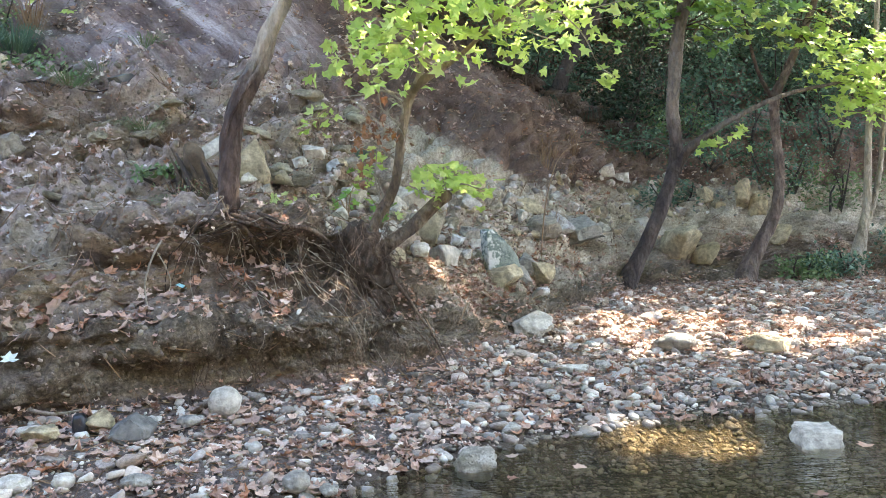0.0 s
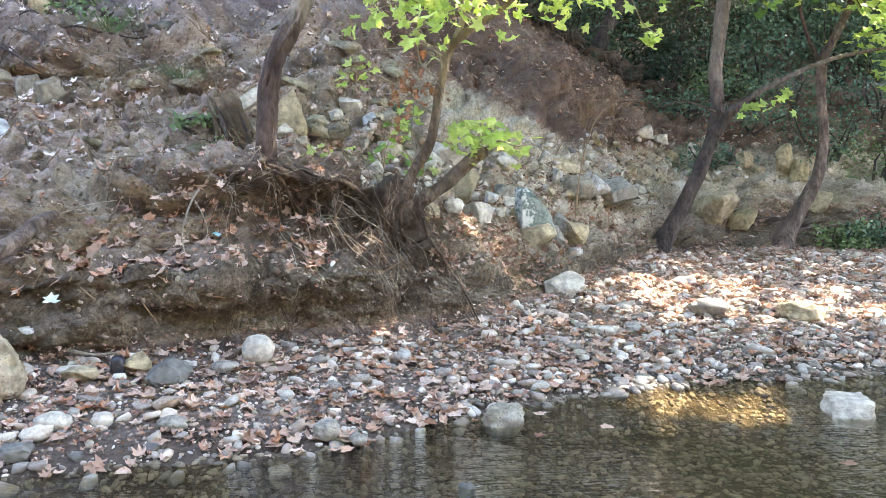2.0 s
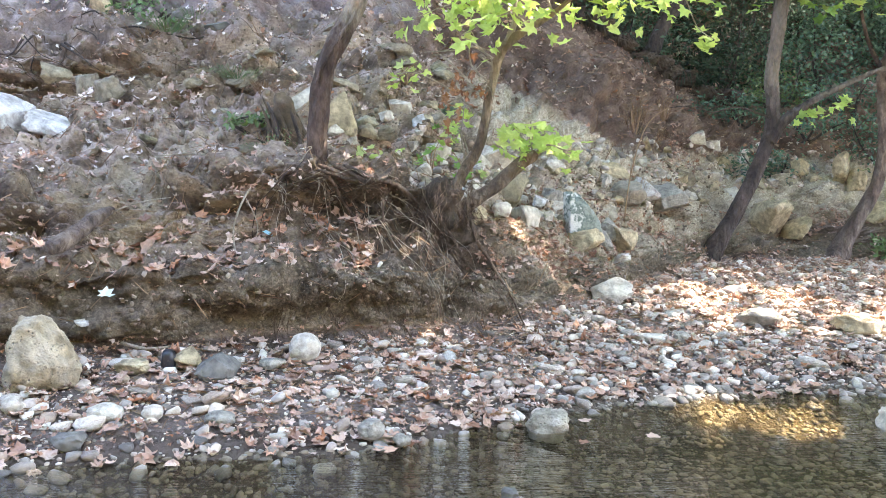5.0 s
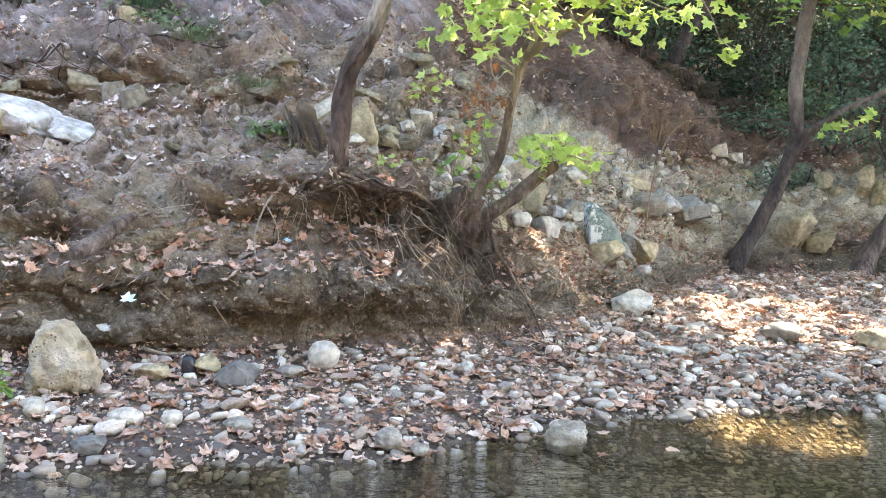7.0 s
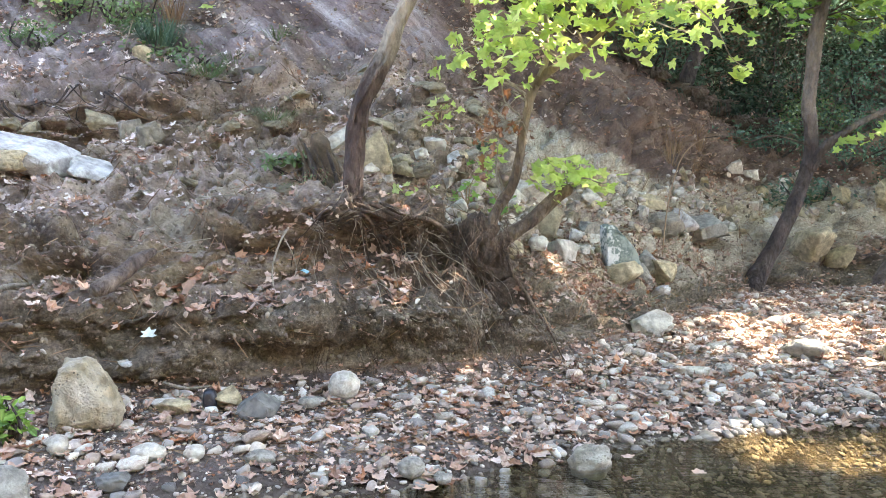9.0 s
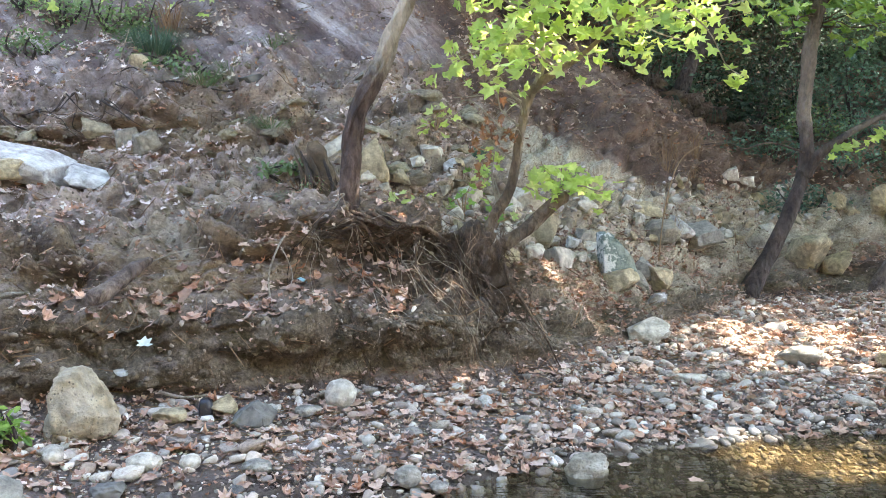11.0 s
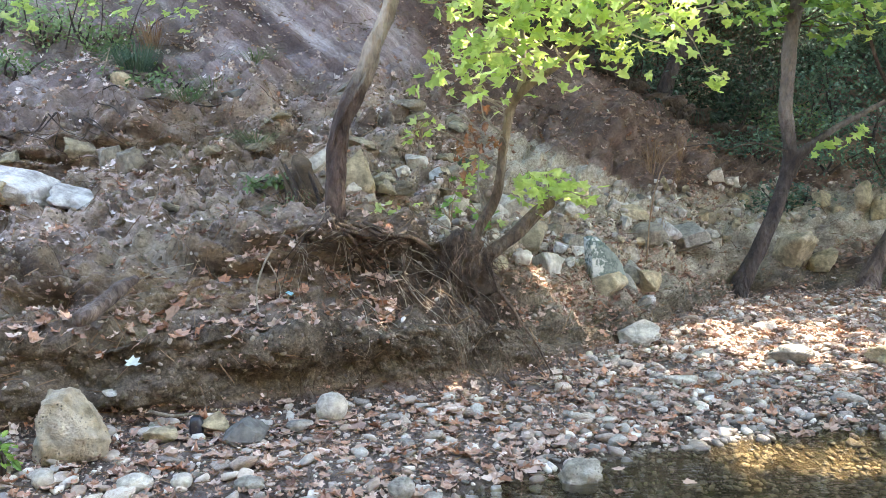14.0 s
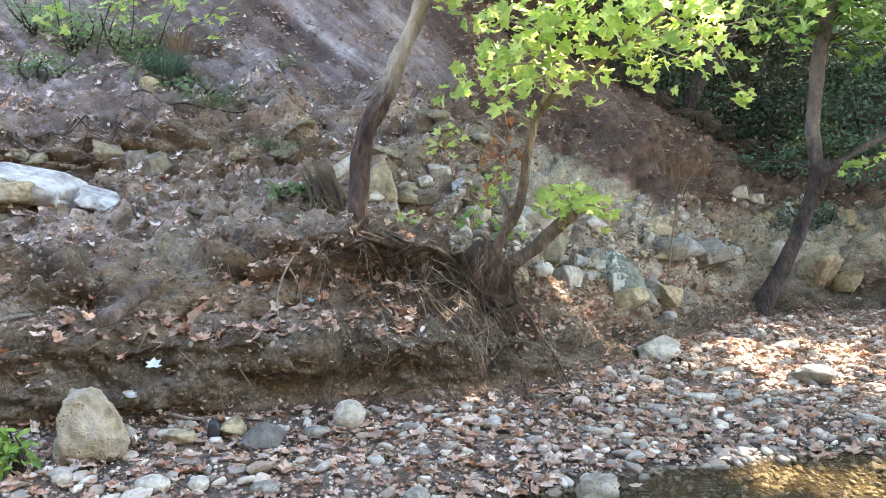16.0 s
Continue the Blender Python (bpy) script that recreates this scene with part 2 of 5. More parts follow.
OCHRE = make_stone("ochre_limestone", [(.42, .33, .19), (.46, .37, .23)], scale=20, spots=.95, depth=.06)
GREYROCK = make_stone("grey_rock", [(.27, .245, .2), (.36, .32, .265)], scale=18, spots=.95, depth=.05)
PITTED = make_stone("pitted_ochre_limestone", [(.42, .32, .185), (.46, .35, .205)], scale=13, spots=1.0, depth=.09, pits=38.0)
DARKROCK = make_stone("dark_rock", [(.095, .088, .076), (.14, .13, .113)], scale=12, spots=.8)
SODSOIL = make_stone("dark_turf_soil", [(.055, .036, .024), (.085, .058, .038)], scale=12, spots=.9, rough=.95, depth=.06)
ROOTSOIL = make_stone("root_bound_soil", [(.085, .058, .038), (.12, .082, .054)], scale=20, spots=.9, rough=.95, depth=.06)
STUMPWOOD = make_stone("rotten_wood", [(.085, .058, .034), (.11, .075, .045)], scale=14, spots=1.0, rough=.95, depth=.05)
CLOD = make_stone("earth_clod", [(.24, .19, .12), (.34, .29, .19), (.2, .155, .1), (.3, .26, .2)], scale=22, spots=.8, rough=.95, depth=.05)
DRY = make_leaf("dry_leaf", [(.28, .135, .08), (.5, .35, .26), (.15, .072, .045), (.6, .45, .35), (.4, .175, .085), (.45, .29, .21), (.2, .1, .066), (.66, .52, .42), (.33, .175, .11), (.53, .38, .29)], True, .12, .7)
DRYONE = make_leaf("fallen_leaf", [(.32, .16, .09), (.52, .35, .25), (.23, .105, .06), (.6, .44, .34), (.43, .185, .08)], False, .12, .7)
FRESH = make_leaf("plane_leaf", [(.36, .52, .1), (.53, .66, .16), (.17, .32, .07), (.62, .7, .22), (.42, .57, .12), (.24, .4, .08), (.68, .72, .3)], True, .66, .4, (.9, .96, .36))
FRESHONE = make_leaf("single_plane_leaf", [(.36, .52, .1), (.53, .66, .16), (.17, .32, .07), (.62, .7, .22), (.42, .57, .12), (.24, .4, .08), (.68, .72, .3)], False, .66, .4, (.9, .96, .36))
DARKLEAF = make_leaf("shrub_leaf", [(.03, .06, .036), (.1, .17, .09), (.065, .13, .095), (.18, .27, .16), (.045, .09, .056), (.2, .29, .2)], True, .25, .6)
# Darkened copy of the shrub leaf; shade is painted into its colours.
SHADELEAF = make_leaf("shaded_shrub_leaf", [(.012, .024, .013), (.03, .052, .025), (.02, .042, .028), (.06, .09, .045), (.016, .03, .016)], True, .25, .75)
LIGHTLEAF = make_leaf("sunlit_leaf", [(.16, .28, .05), (.26, .4, .07), (.12, .23, .06), (.34, .46, .1)], True, .45, .75)
WEED = make_leaf("weed_leaf", [(.09, .15, .05), (.15, .22, .07), (.12, .17, .07), (.2, .24, .1)], True, .3, .5)
FERN = make_leaf("fern_leaf", [(.2, .3, .11), (.3, .4, .17), (.16, .25, .1), (.36, .44, .22)], True, .35, .6)
# Blue-green leaf made paler, with the background's bright haze put into the colour.
HAZYLEAF = make_leaf("hazy_blue_green_leaf", [(.12, .2, .13), (.2, .32, .2), (.15, .26, .18), (.28, .42, .24), (.1, .17, .11)], True, .35, .6)
STRAW = make_leaf("dry_stalk", [(.22, .13, .07), (.32, .21, .12), (.17, .09, .05)], True, .1, .8)
BARK = make_bark("plane_bark", (.022, .012, .008), (.062, .037, .024), (.17, .125, .092))
BARK_ONE = make_bark("flaking_bark", (.022, .012, .008), (.068, .038, .026), (.15, .1, .073), .5, (.36, .29, .215), 2.38)
BARK_SLIM = make_bark("slender_tree_bark", (.05, .032, .024), (.145, .1, .077), (.29, .22, .17))
BARK_THREE = make_bark("forked_tree_bark", (.022, .014, .011), (.06, .04, .031), (.13, .098, .08), .6, (.155, .12, .092), 2.15)
BARK_TAN = make_bark("tan_bark", (.05, .03, .018), (.15, .1, .06), (.3, .22, .14), .5, (.21, .155, .092), 1.75)
CRUMB = make_stone("soil_crumb", [(.1, .07, .045), (.22, .165, .115), (.14, .1, .066), (.3, .24, .17), (.17, .13, .09), (.25, .2, .16)], True, 25, .5, .95)
BARK_DARK = make_bark("dark_bark", (.022, .015, .012), (.058, .041, .033), (.15, .118, .098), .7)
ROOT = make_bark("root_bark", (.035, .02, .012), (.12, .075, .046), (.28, .195, .13))
ROOT_DARK = make_bark("dark_root_bark", (.022, .014, .01), (.06, .04, .027), (.15, .105, .072))
ROOT_PALE = make_bark("pale_root_bark", (.2, .16, .11), (.34, .28, .2), (.46, .4, .31))
def make_marble():
    n = Nodes("marbled_slab")
    p = n.place(own=True)
    a = n.noise(p, 14, 8, .7)
    side = n.math("ADD", n.math("MULTIPLY", n.dot(p, (1, 0, 0)), 2.2), n.math("MULTIPLY", n.math("SUBTRACT", a, .5), 2.4))
    c = n.ramp(n.math("ADD", side, .5), [(.14, (.56, .55, .5)), (.27, (.42, .43, .38)), (.36, (.1, .13, .11)), (.7, (.24, .27, .23))])
    return n.done(c, .8, n.bump(a, .8, .03))


BLACK = make_stone("black_rubber", [(.012, .012, .015), (.015, .015, .02)], spots=.2, rough=.35, depth=.002)
TURQ = make_leaf("pale_leaf", [(.4, .45, .38), (.48, .52, .45)], False, .1, .6)

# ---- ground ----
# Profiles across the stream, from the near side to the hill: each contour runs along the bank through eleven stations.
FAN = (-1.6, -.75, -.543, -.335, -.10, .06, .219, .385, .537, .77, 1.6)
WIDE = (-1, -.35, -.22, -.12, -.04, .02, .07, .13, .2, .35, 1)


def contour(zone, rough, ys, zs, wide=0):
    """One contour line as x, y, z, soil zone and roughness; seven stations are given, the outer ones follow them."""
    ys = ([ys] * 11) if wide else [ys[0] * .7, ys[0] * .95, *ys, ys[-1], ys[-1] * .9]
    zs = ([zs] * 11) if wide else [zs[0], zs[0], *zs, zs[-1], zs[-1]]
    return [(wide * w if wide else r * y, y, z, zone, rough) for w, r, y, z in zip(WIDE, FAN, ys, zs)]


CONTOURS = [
    # The first three rise as an unseen near hill, added to block low sky.
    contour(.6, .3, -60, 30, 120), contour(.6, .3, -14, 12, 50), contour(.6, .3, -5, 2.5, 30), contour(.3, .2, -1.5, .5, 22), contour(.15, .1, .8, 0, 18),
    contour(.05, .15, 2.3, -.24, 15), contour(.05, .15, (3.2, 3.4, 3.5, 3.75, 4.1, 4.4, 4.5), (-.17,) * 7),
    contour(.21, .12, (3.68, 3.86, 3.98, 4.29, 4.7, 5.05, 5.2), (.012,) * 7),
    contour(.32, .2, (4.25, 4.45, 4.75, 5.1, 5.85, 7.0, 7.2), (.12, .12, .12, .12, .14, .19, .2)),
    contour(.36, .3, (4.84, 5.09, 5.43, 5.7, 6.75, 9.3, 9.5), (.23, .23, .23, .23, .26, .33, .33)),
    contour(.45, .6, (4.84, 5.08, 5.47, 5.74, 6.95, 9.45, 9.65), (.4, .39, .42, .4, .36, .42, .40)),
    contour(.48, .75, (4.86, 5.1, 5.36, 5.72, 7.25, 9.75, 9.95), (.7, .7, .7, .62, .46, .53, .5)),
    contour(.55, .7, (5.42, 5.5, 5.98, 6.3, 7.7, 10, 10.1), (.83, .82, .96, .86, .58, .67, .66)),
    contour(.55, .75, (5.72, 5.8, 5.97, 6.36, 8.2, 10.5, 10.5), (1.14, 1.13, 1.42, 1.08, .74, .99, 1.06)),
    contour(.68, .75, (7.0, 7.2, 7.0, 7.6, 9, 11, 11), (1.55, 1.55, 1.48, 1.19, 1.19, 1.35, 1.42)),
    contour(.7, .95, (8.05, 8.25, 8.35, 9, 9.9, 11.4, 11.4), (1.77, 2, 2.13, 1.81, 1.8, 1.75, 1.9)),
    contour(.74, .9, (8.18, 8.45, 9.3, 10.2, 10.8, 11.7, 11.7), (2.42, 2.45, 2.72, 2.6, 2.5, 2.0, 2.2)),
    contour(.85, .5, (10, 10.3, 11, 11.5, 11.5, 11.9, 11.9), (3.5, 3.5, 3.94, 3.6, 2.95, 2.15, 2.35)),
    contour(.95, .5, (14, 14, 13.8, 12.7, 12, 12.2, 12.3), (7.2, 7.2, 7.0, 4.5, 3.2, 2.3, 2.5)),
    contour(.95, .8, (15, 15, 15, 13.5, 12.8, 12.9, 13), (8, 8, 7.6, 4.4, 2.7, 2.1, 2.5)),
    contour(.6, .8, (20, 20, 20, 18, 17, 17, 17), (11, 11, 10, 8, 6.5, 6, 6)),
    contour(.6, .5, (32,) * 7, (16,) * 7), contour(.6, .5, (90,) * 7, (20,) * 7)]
STEPS = (4, 6, 6, 8, 8, 10, 14, 20, 20, 14, 20, 26, 36, 36, 32, 26, 38, 40, 12, 14, 10, 4)
ALONG = (8, 24, 80, 90, 90, 70, 60, 50, 40, 10)


def spline(p, q):
    """A shape-keeping cubic through the rows of p at the real index q."""
    i = np.clip(np.floor(q).astype(int), 0, len(p) - 2)
    f = (q - i)[:, None, None]
    a, b, c, d = p[np.maximum(i - 1, 0)], p[i], p[i + 1], p[np.minimum(i + 2, len(p) - 1)]
    s = 2 * abs(c - b)
    m1, m2 = np.clip((c - a) / 2, -s, s), np.clip((d - b) / 2, -s, s)
    return (2 * f**3 - 3 * f**2 + 1) * b + (f**3 - 2 * f**2 + f) * m1 + (3 * f**2 - 2 * f**3) * c + (f**3 - f**2) * m2


def index(steps):
    return np.concatenate([np.arange(n) / n + k for k, n in enumerate(steps)] + [[len(steps)]])


def sheet(name, grid, material, smooth=True):
    r, c = grid.shape[:2]
    i, j = np.meshgrid(np.arange(r - 1), np.arange(c - 1), indexing="ij")
    k = (i * c + j).ravel()
    m = bpy.data.meshes.new(name)
    m.from_pydata(grid.reshape(-1, 3).tolist(), [], np.stack([k, k + 1, k + c + 1, k + c], 1).tolist())
    m.materials.append(material)
    m.shade_smooth()
    return m


def make_ground():
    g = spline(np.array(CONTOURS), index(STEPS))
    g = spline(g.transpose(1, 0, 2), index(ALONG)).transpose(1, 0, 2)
    p, zone, rough = g[..., :3], g[..., 3], g[..., 4]
    nor = np.cross(np.gradient(p, axis=1), np.gradient(p, axis=0))
    nor /= np.linalg.norm(nor, axis=2, keepdims=True) + 1e-9
    flat, move = p.reshape(-1, 3), []
    for (x, y, z), r in zip(flat.tolist(), rough.ravel().tolist()):
        v = Vector((x, y, z * 1.6))
        d = .14 * noise.noise(v * 1.5) + .1 * noise.noise(v * 3.7 + Vector((5, 1, 2)))
        d += .11 * abs(noise.noise(v * 5.2)) + .06 * abs(noise.noise(v * 12)) - .05
        d += .03 * noise.noise(v * 9 + Vector((3, 8, 1))) + .028 * noise.noise(v * 27) + .013 * noise.noise(v * 55)
        if r > .4 and -7 < x < 9:
            calm = .7 if -1.4 < x < 1.4 and y < 7 and z < 1.5 else 1
            d += calm * (.1 - .27 * noise.voronoi(v * 2.8 + Vector((0, 0, 2 * noise.noise(v * 1.5))))[0][0]**2 - .07 * noise.voronoi(v * 8)[0][0]**2)
            if z < 3.2:
                s = z * 3.4 + 2.0 * noise.noise(Vector((x * 1.1, y * 1.1, 4))) + .6 * noise.noise(v * 4) + .12 * noise.noise(v * 11)
                f = s - math.floor(s)
                f = min(f / .7, (1 - f) / .3)
                d += .2 * (f * f * (3 - 2 * f) - .5) * max(0, .6 + 1.3 * noise.noise(v * 1.1 + Vector((9, 2, 6)))) * (1 if x < .8 else .45) * min(1, max(.08, 1.3 * z - .7))
        if z > 2.2:
            d += .35 * noise.noise(Vector(((x * .77 + z * .64) * 1.7, (x * .64 - z * .77) * .35, 3))) + .12 * noise.noise(Vector(((x * .77 + z * .64) * 5, (x * .64 - z * .77), 9)))
        move.append(d * r)
    p = p + nor * np.array(move).reshape(p.shape[:2])[..., None]
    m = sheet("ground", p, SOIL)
    m.attributes.new("zone", "FLOAT", "POINT").data.foreach_set("value", zone.ravel().astype(np.float32))
    return m


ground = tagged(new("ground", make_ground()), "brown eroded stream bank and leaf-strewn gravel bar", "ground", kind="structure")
bm = bmesh.new()
bm.from_mesh(ground.data)
LAND = BVHTree.FromBMesh(bm)
bm.free()


def land(x, y, below=40):
    """The ground's height and normal at x, y, looking down from a height."""
    place, normal, _, _ = LAND.ray_cast(Vector((x, y, below)), Vector((0, 0, -1)))
    return (place, normal) if place else (Vector((x, y, 0)), Vector((0, 0, 1)))


def part(name, bm, material, parent=None, label="", smooth=True):
    """Links a bmesh, or a ready mesh, as one mesh object under a thing or a part."""
    m = bm
    if not isinstance(bm, bpy.types.Mesh):
        m = bpy.data.meshes.new(name)
        bm.to_mesh(m)
        bm.free()
    if not m.materials:
        m.materials.append(material)
    if smooth:
        m.shade_smooth()
    ob = new(name, m)
    ob.parent = parent
    return tagged(ob, label) if label else ob


# ---- water ----
def make_water_sheet():
    bm = bmesh.new()
    bmesh.ops.create_grid(bm, x_segments=40, y_segments=12, size=1)
    for v in bm.verts:
        v.co = Vector((v.co.x * 40, 3.1 + v.co.y * 5.5, 0.0))
    m = bpy.data.meshes.new("water")
    bm.to_mesh(m)
    bm.free()
    m.materials.append(WATER)
    return m


water = tagged(new("water", make_water_sheet()), "shallow clear stream over brown pebbles", "water", kind="structure")

# ---- things ----
ROWS, COLS = index(STEPS), index(ALONG)
GP = np.empty(len(ROWS) * len(COLS) * 3)
ground.data.vertices.foreach_get("co", GP)
GP = GP.reshape(len(ROWS), len(COLS), 3)


def sample(n, c0, c1, s0=1, s1=9, gen=rng, keep=None):
    """n even random places on the ground between two contours and two stations, with the normals."""
    r = np.where((ROWS >= c0) & (ROWS < c1))[0]
    c = np.where((COLS >= s0) & (COLS < s1))[0]
    r, c = r[r < len(ROWS) - 1], c[c < len(COLS) - 1]
    i, j = (a.ravel() for a in np.meshgrid(r, c, indexing="ij"))
    p, q, s, t = GP[i, j], GP[i, j + 1], GP[i + 1, j + 1], GP[i + 1, j]
    nor = np.cross(s - p, t - q)
    area = np.linalg.norm(nor, axis=1) + 1e-12
    nor = nor / area[:, None]
    if keep is not None:
        area = area * keep(p)
    k = gen.choice(len(i), n, p=area / area.sum())
    u, v = gen.random((2, n, 1))
    return (p[k] * (1 - u) + q[k] * u) * (1 - v) + (t[k] * (1 - u) + s[k] * u) * v, nor[k]


def fast_mesh(name, verts, tris, material, smooth=False):
    m = bpy.data.meshes.new(name)
    m.vertices.add(len(verts))
    m.vertices.foreach_set("co", np.asarray(verts, np.float32).ravel())
    m.loops.add(len(tris) * 3)
    m.loops.foreach_set("vertex_index", np.asarray(tris, np.int32).ravel())
    m.polygons.add(len(tris))
    m.polygons.foreach_set("loop_start", np.arange(0, len(tris) * 3, 3, dtype=np.int32))
    m.polygons.foreach_set("use_smooth", np.full(len(tris), smooth))
    m.update(calc_edges=True)
    m.materials.append(material)
    return m


def frames(normals, gen=rng, tilt=0.0):
    """Rotations whose third axis is near each normal, turned at random about it."""
    z = normals + gen.normal(0, 1, normals.shape) * tilt
    z /= np.linalg.norm(z, axis=1, keepdims=True)
    a = gen.normal(0, 1, normals.shape)
    x = np.cross(a, z)
    x /= np.linalg.norm(x, axis=1, keepdims=True)
    return np.stack([x, np.cross(z, x), z], 2)


def scattered(name, shapes, pos, rot, size, material, gen=rng, smooth=False):
    """One mesh of many small pieces: each is one of the shapes, turned, sized and placed."""
    which = gen.integers(0, len(shapes), len(pos))
    size = np.broadcast_to(np.asarray(size, float).reshape(len(pos), -1), (len(pos), 3))
    vs, fs, base = [], [], 0
    for k, (v, f) in enumerate(shapes):
        sel = np.where(which == k)[0]
        if not len(sel):
            continue
        w = np.einsum("nij,nkj->nki", rot[sel], v[None] * size[sel][:, None, :]) + pos[sel][:, None, :]
        vs.append(w.reshape(-1, 3))
        fs.append((f[None] + (base + np.arange(len(sel)) * len(v))[:, None, None]).reshape(-1, 3))
        base += len(sel) * len(v)
    return fast_mesh(name, np.concatenate(vs), np.concatenate(fs), material, smooth)


# shapes of small pieces
def ball(sub):
    bm = bmesh.new()
    bmesh.ops.create_icosphere(bm, subdivisions=sub, radius=1)
    v, f = np.array([v.co[:] for v in bm.verts]), np.array([[v.index for v in f.verts] for f in bm.faces])
    bm.free()
    return v, f


def stone_shape(sub, seed, lumps=.18, cuts=0, depth=.75, fine=0.0, boxy=1.0, planes=()):
    """A unit stone: a ball with lumps, and some flat breaks."""
    v, f = ball(sub)
    g = np.random.default_rng(seed)
    off = Vector(g.random(3) * 50)
    v = np.sign(v) * abs(v)**boxy
    v = np.array([Vector(p) * (1 + lumps * noise.noise(Vector(p) * 1.3 + off) + lumps * .5 * noise.noise(Vector(p) * 3 + off)) for p in v])
    for _ in range(cuts):
        n = g.normal(0, 1, 3)
        n /= np.linalg.norm(n)
        over = np.maximum(0, v @ n - depth * g.uniform(.75, 1.1))
        v = v - over[:, None] * n * .93
    for *n, t in planes:
        n = np.array(n) / np.linalg.norm(n)
        v = v - np.maximum(0, v @ n - t)[:, None] * n * .92
    if fine:
        v = np.array([Vector(p) * (1 + fine * (noise.noise(Vector(p) * 3.5 + off) * 1.6 + noise.noise(Vector(p) * 8 + off) + .6 * noise.noise(Vector(p) * 18 + off))) for p in v])
    return v, f


def leaf_shape(seed, curl=.15, fold=.1, lobe=1.0):
    """A lobed plane leaf, one unit from stalk to tip."""
    g = np.random.default_rng(seed)
    ang = [-90, -38, -12, 8, 36, 62, 90, 118, 144, 172, 192, 218]
    rad = [.1, .36, .52, .34, .6, .38, .72, .38, .6, .34, .52, .36]
    pts = [(0, 0, 0)]
    for a, r in zip(ang, rad):
        a, r = radians(a + g.normal(0, 4)), (.46 + (r - .46) * lobe if r > .2 else r) * g.uniform(.85, 1.12)
        pts.append((r * math.cos(a), r * math.sin(a), 0))
    v = np.array(pts)
    v[:, 2] = curl * (v[:, 0]**2 + v[:, 1]**2) * 2 + fold * abs(v[:, 0]) - curl * .6 * v[:, 1] + g.normal(0, .06 * abs(curl) * 4, len(v)) * (np.arange(len(v)) > 0)
    return v, np.array([(0, i, i + 1) for i in range(1, 12)] + [(0, 12, 1)])


def leaflet(seed):
    """A small oval leaf."""
    v = np.array([(0, 0, 0), (.24, .35, .06), (.2, .75, .02), (0, 1, -.12), (-.2, .75, .02), (-.24, .35, .06), (0, .5, -.03)])
    return v, np.array([(0, 1, 6), (1, 2, 6), (2, 3, 6), (3, 4, 6), (4, 5, 6), (5, 0, 6)])


def withered(seed, roll, axis, lobe=.75, wave=.06):
    """A dry lobed leaf with two rings of points, rolled about an axis in its plane and buckled."""
    g = np.random.default_rng(seed)
    v, f = leaf_shape(seed, .12, .1, lobe)
    rim = v[1:]
    v = np.concatenate([v[:1], rim * .55, rim])
    n = len(rim)
    f = [(0, 1 + i, 1 + (i + 1) % n) for i in range(n)]
    f += [q for i in range(n) for q in ((1 + i, 1 + n + i, 1 + n + (i + 1) % n), (1 + i, 1 + n + (i + 1) % n, 1 + (i + 1) % n))]
    c, s_ = math.cos(axis), math.sin(axis)
    u, w = v[:, 0] * c + v[:, 1] * s_, -v[:, 0] * s_ + v[:, 1] * c
    k = roll * (1 + .5 * w)
    k = np.where(abs(k) < .05, .05, k)
    z = v[:, 2] + (1 - np.cos(u * k)) / k + g.normal(0, wave, len(v))
    u = np.sin(u * k) / k
    return np.stack([u * c - w * s_, u * s_ + w * c, z], 1), np.array(f)


STONES = [stone_shape(2, s, .3, 3 + s % 4, .7, .04, .8) for s in range(10)]
SHARDS = [stone_shape(2, 60 + s, .25, 6, .65, .04, .75) for s in range(8)]
CLODS = [stone_shape(1, 80 + s, .4, 3, .7, 0, .8) for s in range(8)]
SMALL = [stone_shape(1, 30 + s, .3) for s in range(6)]
DRYLEAVES = [withered(s, r, 1.3 * s, .5 + .06 * s, .03 + .008 * s) for s, r in enumerate((.8, 1.6, -1.0, 2.6, .4, -1.7, 3.2, 1.2))]
FLAKES = [leaf_shape(s, c, f, .3) for s, (c, f) in enumerate([(.4, .25), (-.35, .2), (.75, .5), (-.6, .4)])]
GREENLEAVES = [leaf_shape(20 + s, c, f) for s, (c, f) in enumerate([(-.15, .12), (.1, .18), (-.22, .05), (.05, .1)])]
LEAFLETS = [leaflet(0)]


def stuff(name, mesh, label, category, parent=None):
    ob = new(name, mesh)
    if parent:
        ob.parent = parent
        ob.matrix_parent_inverse = Matrix.Translation(-parent.location)
        return tagged(ob, label, kind="stuff")
    return tagged(ob, label, category, kind="stuff")


